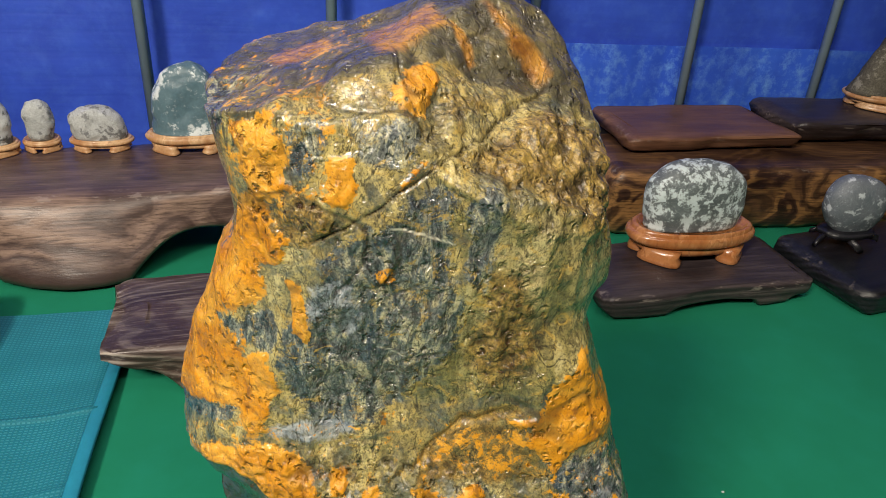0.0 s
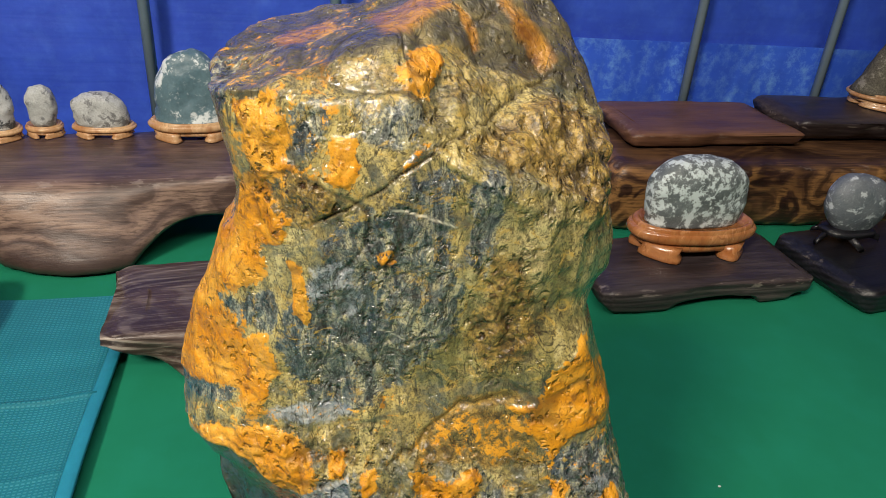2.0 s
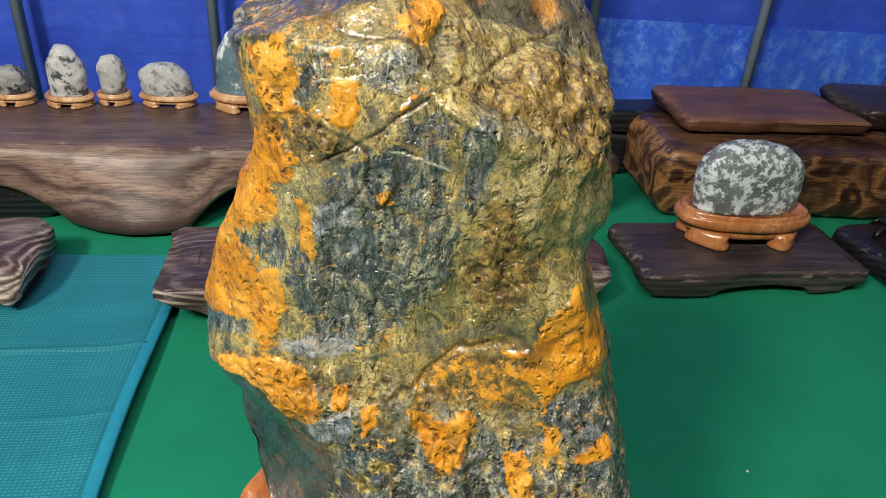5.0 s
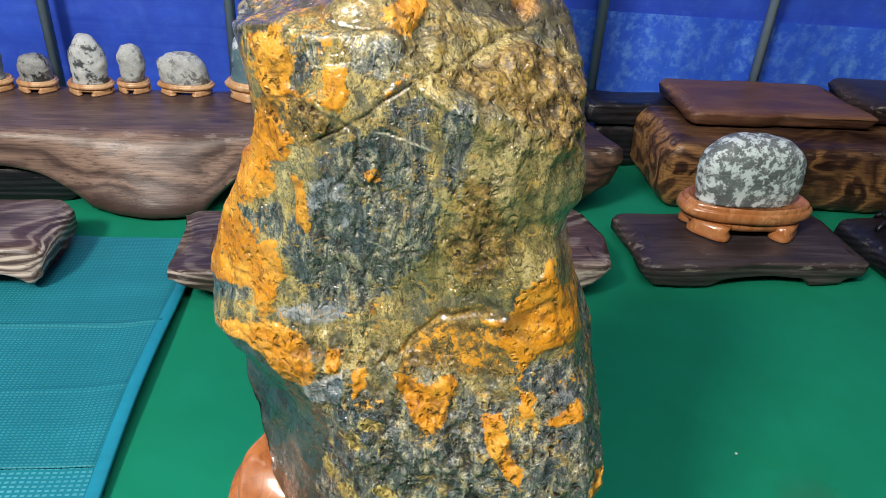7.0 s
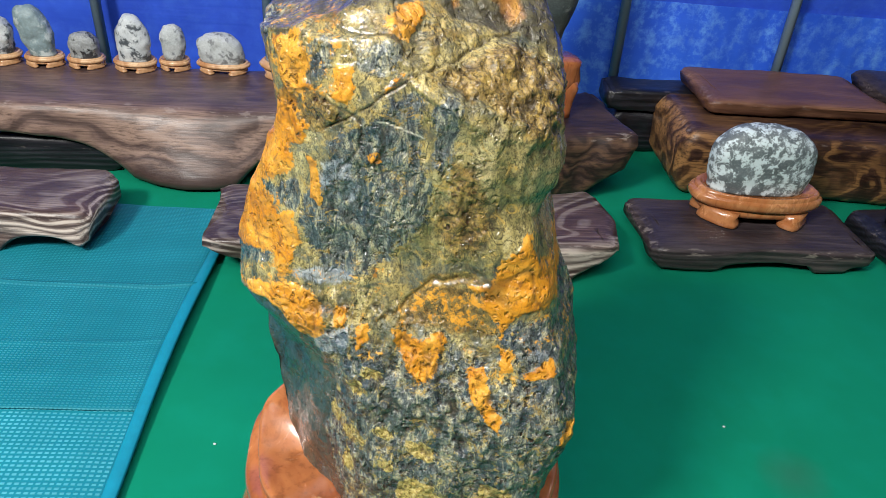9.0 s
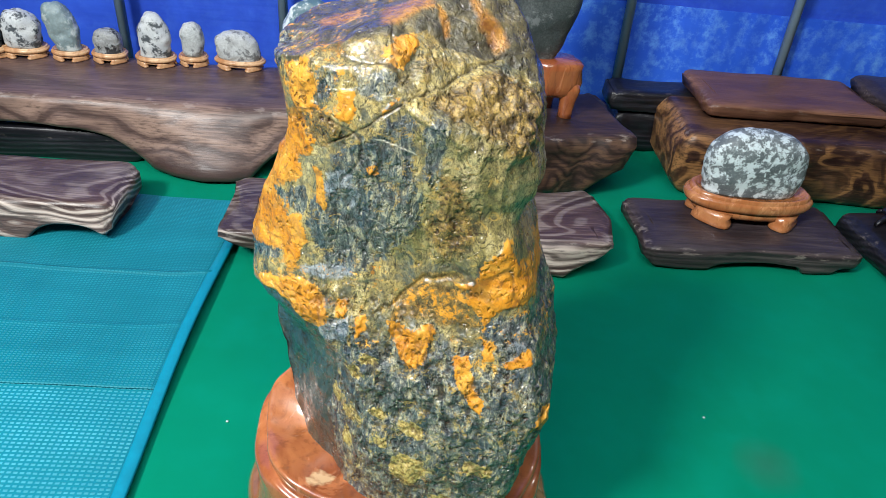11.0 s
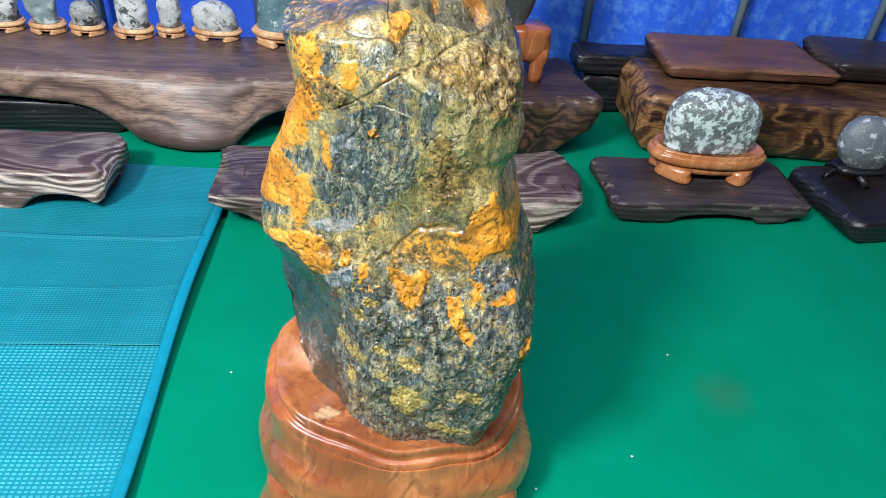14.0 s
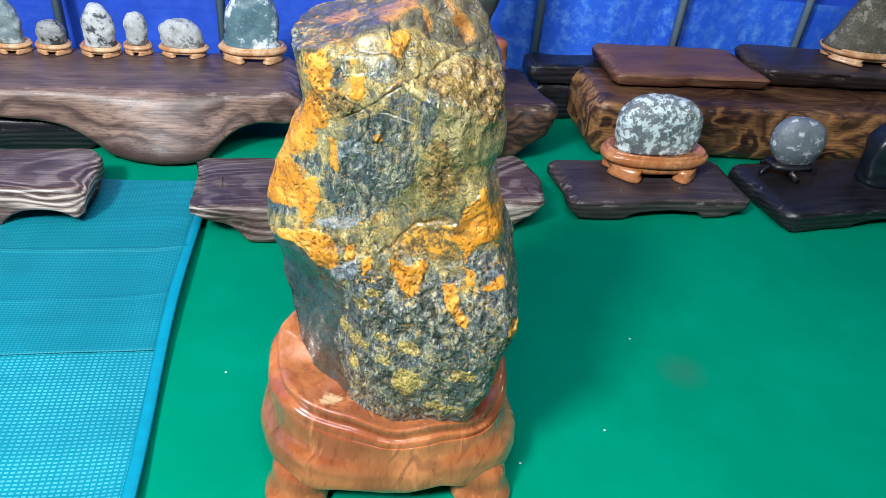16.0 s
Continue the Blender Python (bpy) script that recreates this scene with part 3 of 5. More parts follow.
part("folded_layer", net_mesh(0.447, 0.935, 0.0075, 0.006), M_NET_FOLD, net, "doubled net, denser and darker")
part("hem", hem_mesh(), M_HEM, net, "smooth teal edge band")


# ---- timber benches ----
def bench_mesh(name, length, depth, top, under, e=5.0, n=48, stations=110, wob=0.006, seed=0, taper=0.0, ends=0.03, flare=None):
    """A slab along x: under(u) gives the height of its underside, u from 0 to 1. taper: how far the underside draws in."""
    rings = []
    a = np.linspace(0, 2 * np.pi, n, endpoint=False)
    c, s = np.cos(a), np.sin(a)
    r = (np.abs(c) ** e + np.abs(s) ** e) ** (-1 / e)
    cy, cz = r * c, r * s
    for i in range(stations):
        u = i / (stations - 1)
        x = (u - 0.5) * length
        d = min(u, 1 - u) * length
        k = 1.0 if d > ends else max(0.25, (1 - (1 - d / ends) ** 2.6)) ** 0.5
        lo = under(u)
        mid, half = (top + lo) / 2, (top - lo) / 2
        lift = (1 - k) * half * 0.8
        y = cy * (depth / 2) * (1 - (1 - k) * 0.25)
        y = y * (1 - taper * np.clip((top - (mid + cz * half)) / 0.12, 0, 1))
        z = mid + cz * (half - lift)
        if flare:
            y = y - flare(u) * np.clip((top - z) / top, 0, 1) ** 1.2 * (y < 0)
        rings.append(np.c_[np.full(n, x), y, z])
    p = np.array(rings)
    flat = p.reshape(-1, 3)
    flat[:, 1] += wob * fbm(flat * (1, 0.3, 1), 9, 3, seed) * (np.abs(flat[:, 1]) > depth * 0.2)
    flat[:, 0] += wob * 1.2 * fbm(flat, 11, 2, seed + 5) * (np.abs(flat[:, 0]) > length * 0.44)
    flat[:, 2] += np.where(flat[:, 2] > top - 0.01, 0.15, 1.0) * wob * 0.6 * fbm(flat, 7, 3, seed + 7) * (flat[:, 2] > 0.004)
    flat[:, 2] = np.clip(flat[:, 2], 0.0, top + 0.002)
    return flat, stations, n


def round_hump(u, c, w):
    return math.exp(-((u - c) / w) ** 2)


def hump(u, c, w):
    return math.exp(-abs((u - c) / w) ** 3)


def root_hump(u):
    """A bowl-shaped root: a long shoulder on its left, a steep one on its right."""
    return math.exp(-abs((u - 0.785) / (0.115 if u < 0.785 else 0.085)) ** 2.6)


def bench(name, label, material, centre, yaw, length, depth, top, under, base=0.0, legs=(), split=0.0, **kw):
    """A timber slab; legs: stretches of u that stand below the height split, each a part of its own."""
    verts, m, n = bench_mesh(name, length, depth, top, under, **kw)
    at = pose(centre[0], centre[1], base, 0, 0, yaw)
    faces = ring_faces(m, n)
    if not legs:
        return solo(name, mesh_of(name, verts, faces), material, label, "bench", at)
    ob = thing(name, label, "bench", at)
    groups = {}
    for f in faces:
        u = verts[list(f), 0].mean() / length + 0.5
        key = -1
        if verts[list(f), 2].mean() < split:
            for k, (a, b) in enumerate(legs):
                key = k if a <= u <= b else key
        groups.setdefault(key, []).append(f)
    for key in sorted(groups):
        used = sorted({v for f in groups[key] for v in f})
        where = {v: q for q, v in enumerate(used)}
        kind = "board" if key < 0 else "leg"
        part(kind, mesh_of(kind, verts[used], [tuple(where[v] for v in f) for f in groups[key]]), material, ob)
    return ob


def bench_mesh_plain(name, length, depth, top):
    verts, m, n = bench_mesh(name, length, depth, top, lambda u: 0.0, e=8.0, wob=0.003)
    return mesh_of(name, verts, ring_faces(m, n))


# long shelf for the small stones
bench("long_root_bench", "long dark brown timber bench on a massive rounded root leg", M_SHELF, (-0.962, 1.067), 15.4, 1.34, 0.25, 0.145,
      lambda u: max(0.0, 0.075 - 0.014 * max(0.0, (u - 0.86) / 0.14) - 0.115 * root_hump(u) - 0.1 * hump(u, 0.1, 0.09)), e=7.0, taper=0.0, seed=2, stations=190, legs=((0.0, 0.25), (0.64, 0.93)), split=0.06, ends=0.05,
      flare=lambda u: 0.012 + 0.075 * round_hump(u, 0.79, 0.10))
# added black board that stands in for the deep shade under the bench
solo("dark_board", bench_mesh_plain("dark_board", 0.88, 0.03, 0.068), M_BLACK, "added black board standing in for the shade under the long bench", "board", pose(-1.126, 0.918, 0.0, 0, 0, 15.4))
# low bench on the net
bench("low_timber_bench", "low brown timber bench with bold pale grain, standing on the net", M_BENCH, (-0.86, 0.765), 12.0, 0.52, 0.155, 0.075,
      lambda u: max(0.0, 0.032 - 0.06 * hump(u, 0.62, 0.12) - 0.022 * round_hump(u, 1.0, 0.06) - 0.06 * hump(u, 0.12, 0.1)), base=0.006, legs=((0.0, 0.3), (0.4, 0.85)), split=0.026, seed=12, e=10.0, flare=lambda u: 0.02)
# low bench behind the large stone
bench("low_timber_bench", "low brown timber bench with pale ringed grain behind the large stone", M_BENCH, (-0.085, 0.935), 15.5, 0.69, 0.195, 0.075,
      lambda u: max(0.0, 0.030 + 0.022 * round_hump(u, 0.0, 0.08) + 0.016 * round_hump(u, 1.0, 0.05) - 0.06 * hump(u, 0.22, 0.10) - 0.06 * hump(u, 0.76, 0.11)), legs=((0.0, 0.4), (0.55, 0.95)), split=0.026, seed=22, wob=0.013, e=6.0, ends=0.045, flare=lambda u: 0.018)
# dark slabs
bench("dark_slab_bench", "low blackish brown timber slab under a patterned stone", M_DARK, (0.515, 1.125), 14.0, 0.43, 0.19, 0.052,
      lambda u: max(0.0, 0.016 - 0.04 * hump(u, 0.17, 0.12) - 0.04 * hump(u, 0.80, 0.07)), legs=((0.0, 0.4), (0.6, 0.95)), split=0.014, seed=31, taper=0.05, e=8.0)
bench("dark_slab_bench", "low black timber slab under a round grey stone", M_BLACK, (1.02, 1.235), 20.0, 0.52, 0.24, 0.055,
      lambda u: max(0.0, 0.016 - 0.04 * hump(u, 0.18, 0.16) - 0.04 * hump(u, 0.8, 0.1)), legs=((0.0, 0.4), (0.6, 0.95)), split=0.014, seed=41, taper=0.05, e=8.0)
# log bench
bench("log_bench", "thick brown log bench with swirling golden grain", M_LOG, (0.83, 1.50), 12.0, 0.93, 0.25, 0.155,
      lambda u: max(0.0, 0.05 - 0.09 * hump(u, 0.05, 0.07) - 0.09 * hump(u, 0.62, 0.3)), legs=((0.0, 0.2), (0.25, 0.97)), split=0.048, e=9.0, seed=51, taper=0.1, wob=0.009)
bench("brown_plank", "brown timber plank with a knot, lying on the log bench", M_PLANK, (0.63, 1.535), 14.0, 0.43, 0.24, 0.038,
      lambda u: 0.0, base=0.158, seed=61, wob=0.008, taper=0.6, e=7.0)
bench("dark_plank", "dark timber plank carrying a tall rough stone", M_DARK, (1.16, 1.66), 12.0, 0.66, 0.22, 0.062,
      lambda u: 0.0, base=0.158, seed=71, wob=0.012, taper=0.8)
bench("black_log", "short split black log lying before the blue tarpaulin", M_BLACK, (0.36, 1.545), 14.0, 0.23, 0.10, 0.105,
      lambda u: 0.0, seed=81, wob=0.012, e=8.0)
bench("black_board", "thick split black board lying on the black log", M_BLACK, (0.35, 1.540), 16.0, 0.24, 0.09, 0.052,
      lambda u: 0.0, base=0.106, seed=85, wob=0.010, e=8.0)
# stump table
bench("stump_bench", "dark stump bench with a torn edge carrying a tall stone", M_STUMP, (0.100, 1.275), 24.0, 0.33, 0.25, 0.155,
      lambda u: max(0.0, 0.075 - 0.11 * hump(u, 0.48, 0.30)), legs=((0.1, 0.9),), split=0.07, seed=91, wob=0.02, e=7.0, taper=0.15)


# ---- stones and their stands ----
def stone_mesh(name, w, d, h, seed, e=2.3, low=0.8, lean=0.0, rough=0.06, rings=40, n=56, profile=None):
    """A standing stone with its foot at z 0; profile(t) gives the width along its height."""
    out = []
    for i in range(rings):
        t = i / (rings - 1)
        tt = 0.5 - 0.5 * math.cos(math.pi * t) if t > 0.5 else t
        k = (1 - abs(2 * tt - 1) ** 2.4) ** (1 / 2.4) if tt > 0.5 else low + (1 - low) * math.sin(math.pi * tt)
        k = max(k, 0.02)
        if profile:
            k *= profile(tt)
        x, y = superellipse(n, w / 2 * k, d / 2 * k, e)
        out.append(np.c_[x + lean * tt * h, y, np.full(n, tt * h)])
    p = np.array(out)
    f = p.reshape(-1, 3)
    s = max(w, h)
    q = f / s
    disp = rough * s * (fbm(q, 2.2, 3, seed) + 0.25 * fbm(q, 9, 2, seed + 3))
    away = f / (np.array([w, d, h]) + 1e-9) - (0, 0, 0.4)
    away /= np.linalg.norm(away, axis=1)[:, None] + 1e-9
    f += away * (disp * smooth(0.0, 0.12, f[:, 2] / h + 0.02))[:, None]
    f[:, 2] = np.maximum(f[:, 2], 0)
    return loft(name, p)


def oval(w, d, levels, n=40, wobble=0.0, seed=0, e=2.2):
    x, y = superellipse(n, w / 2, d / 2, e)
    k = 1 + wobble * vnoise(np.c_[np.cos(np.linspace(0, 6.283, n, endpoint=False)), np.sin(np.linspace(0, 6.283, n, endpoint=False)), np.zeros(n)] * 3 + 7, seed)
    return [np.c_[x * r * k, y * r * k, np.full(n, z)] for r, z in levels]


def stand(label, material, m, w, d, h, feet=4, seed=0, group=""):
    """An oval carved stand: tray with a lip and a groove, a base ring and little feet."""
    ob = thing("display_stand", label, "stand", m, group)
    part("tray", loft("tray", oval(w, d, ((0.86, h * 0.52), (0.97, h * 0.56), (1.0, h * 0.66), (0.995, h * 0.78), (0.965, h * 0.85), (0.935, h * 0.865), (0.93, h * 0.88), (0.925, h * 0.96), (0.89, h), (0.84, h * 0.985), (0.8, h * 0.88)), wobble=0.02, seed=seed)), material, ob)
    part("base", loft("base", oval(w, d, ((0.76, h * 0.26), (0.84, h * 0.28), (0.88, h * 0.40), (0.84, h * 0.54)), wobble=0.03, seed=seed + 1)), material, ob)
    foot = None
    for i in range(feet):
        a = math.pi / feet + 2 * math.pi * i / feet
        me = loft("foot", oval(w * 0.17, d * 0.62, ((0.92, 0.0), (1.0, h * 0.04), (0.96, h * 0.14), (0.84, h * 0.26), (0.9, h * 0.44)), n=20, e=3.2)) if foot is None else foot.data
        foot = part("foot", me, material, ob, "", pose(w * 0.40 * math.cos(a), d * 0.36 * math.sin(a), 0, 0, 0, math.degrees(a)))
    return ob


SHELF_TOP = 0.146
GROUP = "small stones on the long bench"
S_WHITE = stone_mat("white_veined_stone", (0.66, 0.68, 0.68), (0.50, 0.53, 0.55), (0.06, 0.07, 0.08), 0.455, 48, 0.6, 0.3)
S_GREY = stone_mat("grey_granite", (0.48, 0.51, 0.51), (0.62, 0.64, 0.64), (0.18, 0.19, 0.20), 0.45, 44, 0.7, 0.6)
S_DUN = stone_mat("dun_grey_stone", (0.46, 0.48, 0.48), (0.62, 0.64, 0.64), (0.16, 0.165, 0.17), 0.455, 40, 0.65, 0.5)
S_TEAL = stone_mat("blue_green_stone", (0.09, 0.17, 0.21), (0.14, 0.23, 0.27), (0.68, 0.74, 0.76), 0.45, 15, 0.4, 0.2)
S_PALE = stone_mat("pale_green_grey_stone", (0.26, 0.33, 0.34), (0.16, 0.23, 0.25), (0.45, 0.50, 0.50), 0.47, 13, 0.5, 0.3)
S_SPLIT = stone_mat("grey_stone_with_dark_figure", (0.36, 0.37, 0.37), (0.26, 0.27, 0.27), (0.02, 0.02, 0.022), 0.475, 24, 0.6, 0.4)
S_DISC = stone_mat("grey_stone_with_white_bloom", (0.12, 0.14, 0.15), (0.20, 0.23, 0.24), (0.60, 0.68, 0.70), 0.485, 52, 0.5, 0.5)
S_ROUND = stone_mat("slate_blue_stone", (0.13, 0.155, 0.185), (0.19, 0.21, 0.24), (0.50, 0.54, 0.58), 0.43, 40, 0.55, 0.4)
S_BLACK = plain("black_glossy_stone", (0.008, 0.012, 0.018), 0.3)
S_ROUGH = stone_mat("rough_brown_grey_stone", (0.085, 0.075, 0.055), (0.15, 0.135, 0.10), (0.24, 0.22, 0.18), 0.42, 26, 0.75, 0.7, 0.9)
S_TALL = stone_mat("dark_green_grey_stone", (0.05, 0.06, 0.06), (0.09, 0.10, 0.10), (0.15, 0.16, 0.16), 0.44, 20, 0.5, 0.5, 0.7)

SMALL = [
    ("black stone on a small wooden stand", S_BLACK, -1.085, 1.105, 0.085, 0.075, 0.08, 1.0),
    ("white stone with one dark vein on a wooden stand", S_WHITE, -1.015, 1.135, 0.086, 0.05, 0.078, 0.85),
    ("pale green grey stone, leaning, on a wooden stand", S_PALE, -0.925, 1.157, 0.068, 0.045, 0.095, 0.8),
    ("small grey stone with a dark figure on a wooden stand", S_SPLIT, -0.848, 1.180, 0.066, 0.045, 0.050, 0.95),
    ("white speckled upright stone on a wooden stand", S_WHITE, -0.754, 1.203, 0.078, 0.05, 0.092, 0.9),
    ("grey speckled egg-shaped stone on a wooden stand", S_GREY, -0.684, 1.236, 0.056, 0.042, 0.074, 0.7),
    ("squat dun grey stone on a wooden stand", S_DUN, -0.588, 1.262, 0.100, 0.05, 0.058, 0.95),
    ("large blue green stone with white crystal patches on a stand", S_TEAL, -0.435, 1.292, 0.142, 0.07, 0.132, 1.0),
]
for i, (label, material, x, y, w, d, h, low) in enumerate(SMALL):
    hs = 0.022 if w < 0.12 else 0.036
    sw = w * (1.12 if w < 0.12 else 1.1)
    stand("pale orange carved wooden stand for a small stone", M_PALE, pose(x, y, SHELF_TOP, 0, 0, 14 + 5 * math.sin(i)), sw, d * 1.35, hs, 4, i, "small stone stands")
    solo("viewing_stone", stone_mesh("viewing_stone", w * 0.9, d, h, 20 + i, 2.4, low, (0, 0, -0.2, 0, 0.02, 0, -0.12, 0.02)[i], 0.05, profile=(lambda t: 1.0 - 0.22 * t) if i in (4, 7) else None), material, label, "stone",
         pose(x, y, SHELF_TOP + hs * 0.86, 0, 0, 14), GROUP)

# patterned stone on the dark slab
stand("glossy orange brown oval wooden stand with scrolled feet", M_STAND, pose(0.517, 1.165, 0.053, 0, 0, 13), 0.262, 0.13, 0.062, 4, 3)
solo("viewing_stone", stone_mesh("viewing_stone", 0.205, 0.08, 0.128, 44, 2.6, 0.9, 0.0, 0.03), S_DISC, "domed grey stone blotched with white, on an orange stand", "stone", pose(0.512, 1.165, 0.053 + 0.055, 0, 0, 13))


# round stone on a black root stand
def root_stand(m):
    ob = thing("root_stand", "small black twisted root stand for a round stone", "stand", m)
    part("tray", loft("tray", oval(0.12, 0.07, ((0.8, 0.018), (1.0, 0.022), (1.0, 0.030), (0.85, 0.034)), wobble=0.1, seed=4)), M_BLACK, ob)
    for i in range(5):
        a = 0.5 + i * 1.257
        pts = []
        for k in range(8):
            t = k / 7
            r = 0.03 + 0.035 * t + 0.008 * math.sin(5 * t + i)
            cx, cy, cz = r * 1.15 * math.cos(a + 0.4 * t), r * 0.75 * math.sin(a + 0.4 * t), 0.022 - 0.014 * t + 0.006 * math.sin(3.1 * t)
            q = np.linspace(0, 2 * np.pi, 10, endpoint=False)
            rad = 0.009 - 0.003 * t
            ring = np.c_[cx - rad * np.cos(q) * math.sin(a), cy + rad * np.cos(q) * math.cos(a), cz + rad * np.sin(q)]
            ring[:, 2] = np.maximum(ring[:, 2], 0)
            pts.append(ring)
        part("root", loft("root", pts), M_BLACK, ob)
    return ob


root_stand(pose(0.86, 1.235, 0.056, 0, 0, 14))
solo("viewing_stone", stone_mesh("viewing_stone", 0.138, 0.07, 0.125, 52, 2.1, 0.45, -0.18, 0.02), S_ROUND, "round slate grey stone with pale flecks on a black stand", "stone", pose(0.872, 1.235, 0.056 + 0.02, 0, 0, 13))
solo("viewing_stone", stone_mesh("viewing_stone", 0.19, 0.11, 0.16, 58, 2.3, 0.9, 0.0, 0.05), S_BLACK, "smooth black stone at the end of the black slab", "stone", pose(1.13, 1.275, 0.056, 0, 0, 20))

# tall rough stone on the dark plank
stand("flat orange wooden stand with a chipped lower edge", M_PALE, pose(1.16, 1.68, 0.222, 0, 0, 12), 0.25, 0.15, 0.036, 4, 7)
solo("viewing_stone", stone_mesh("viewing_stone", 0.235, 0.13, 0.42, 63, 2.2, 1.0, 0.10, 0.06, 60, 64, lambda t: 1.0 - 0.45 * min(1.0, t * 2.2)), S_ROUGH,
     "tall rough brown grey stone narrowing upward on a stand", "stone", pose(1.155, 1.68, 0.222 + 0.03, 0, 0, 12))

# tall dark stone on the stump
tall_stand = thing("carved_root_stand", "red brown carved stand with stubby legs on the stump", "stand", pose(0.095, 1.275, 0.155, 0, 0, 14))
part("seat", loft("seat", oval(0.12, 0.09, ((0.75, 0.045), (0.95, 0.055), (1.0, 0.075), (0.92, 0.10), (0.95, 0.112), (0.8, 0.118)), wobble=0.12, seed=5)), M_ROSE, tall_stand)
for i in range(3):
    a = -0.6 + i * 2.094
    part("leg", loft("leg", oval(0.04, 0.04, ((0.8, 0.0), (0.75, 0.012), (0.85, 0.035), (1.1, 0.06), (0.9, 0.075)), n=16)), M_ROSE, tall_stand, "", pose(0.044 * math.cos(a), 0.032 * math.sin(a), 0))
solo("viewing_stone", stone_mesh("viewing_stone", 0.112, 0.09, 0.40, 72, 2.6, 0.5, 0.0, 0.05, 60, 56), S_TALL, "tall dark grey green stone narrowing at its foot", "stone", pose(0.060, 1.275, 0.155 + 0.105, 0, 0, 14))


# ---- the large stone ----
def blot(x, z, outline, soft=0.012):
    """A stain with the given outline: 1 well inside, 0.5 on the outline, 0 well outside."""
    out = np.zeros(len(x))
    q = np.array(outline)
    lo, hi = q.min(0) - soft, q.max(0) + soft
    near = np.nonzero((x > lo[0]) & (x < hi[0]) & (z > lo[1]) & (z < hi[1]))[0]
    px, pz = x[near], z[near]
    best, odd = np.full(len(near), 1.0), np.zeros(len(near), bool)
    for (ax, az), (bx, bz) in zip(q, np.roll(q, -1, 0)):
        ex, ez = bx - ax, bz - az
        k = np.clip(((px - ax) * ex + (pz - az) * ez) / (ex * ex + ez * ez), 0, 1)
        best = np.minimum(best, np.hypot(px - ax - k * ex, pz - az - k * ez))
        if bz != az:
            odd ^= ((az > pz) != (bz > pz)) & (px < ax + (pz - az) * ex / ez)
    out[near] = np.clip(0.5 + np.where(odd, best, -best) / soft, 0, 1)
    return out


def dab(x, z, cx, cz, rx, rz):
    """A small round stain."""
    d = np.hypot((x - cx) / rx, (z - cz) / rz)
    return np.clip(0.5 + (1 - d) * min(rx, rz) / 0.012, 0, 1)


def union(*masks):
    return np.maximum.reduce(masks)


# heights with the stone's left edge, and with its right edge
LEFT = np.array([
    (0.095, -0.055), (0.150, -0.093), (0.181, -0.110), (0.204, -0.116), (0.228, -0.124), (0.249, -0.130), (0.265, -0.134), (0.284, -0.136), (0.306, -0.140), (0.331, -0.144), (0.350, -0.146), (0.372, -0.145),
    (0.390, -0.142), (0.404, -0.138), (0.420, -0.132), (0.435, -0.126), (0.457, -0.118), (0.483, -0.107), (0.497, -0.107), (0.525, -0.112), (0.550, -0.118), (0.565, -0.118), (0.610, -0.116)])
RIGHT = np.array([
    (0.095, 0.100), (0.150, 0.122), (0.181, 0.130), (0.206, 0.135), (0.230, 0.1395), (0.257, 0.143), (0.280, 0.1455), (0.295, 0.144), (0.315, 0.136), (0.335, 0.132), (0.365, 0.119), (0.388, 0.110),
    (0.410, 0.1035), (0.430, 0.0965), (0.445, 0.092), (0.456, 0.098), (0.465, 0.102), (0.480, 0.101), (0.510, 0.093), (0.525, 0.090), (0.550, 0.083), (0.565, 0.076), (0.610, 0.050)])
# heights with its front and back
DEPTH = np.array([
    (0.095, 0.272, 0.400), (0.150, 0.263, 0.425), (0.204, 0.262, 0.445), (0.249, 0.264, 0.455), (0.284, 0.268, 0.459), (0.306, 0.272, 0.461), (0.331, 0.281, 0.464), (0.350, 0.288, 0.466),
    (0.372, 0.296, 0.468), (0.404, 0.301, 0.468), (0.435, 0.298, 0.465), (0.483, 0.294, 0.462), (0.525, 0.295, 0.450), (0.550, 0.301, 0.440), (0.565, 0.303, 0.436), (0.610, 0.303, 0.430)])


def crown_height(x, y):
    """The crown: a left slope, a right slope, the front ledge, the summit and the fall at the back."""
    planes = np.array([0.592 + 0.36 * x + 0.08 * (y - 0.35), 0.3235 - 0.606 * x + 0.7327 * y, 0.554 + 1.1 * (y - 0.303), 0.601 + 0 * x, 0.600 - 1.2 * (y - 0.405)])
    least = planes.min(0)
    return least - 0.0015 * np.log(np.exp(-(planes - least) / 0.0015).sum(0))


def curve(table, column, z):
    dense = np.linspace(0.095, 0.610, 420)
    line = np.interp(dense, table[:, 0], table[:, column])
    ker = np.hanning(9)
    ker /= ker.sum()
    pad = np.concatenate([2 * line[0] - line[4:0:-1], line, 2 * line[-1] - line[-2:-6:-1]])
    return np.interp(z, dense, np.convolve(pad, ker, "valid"))


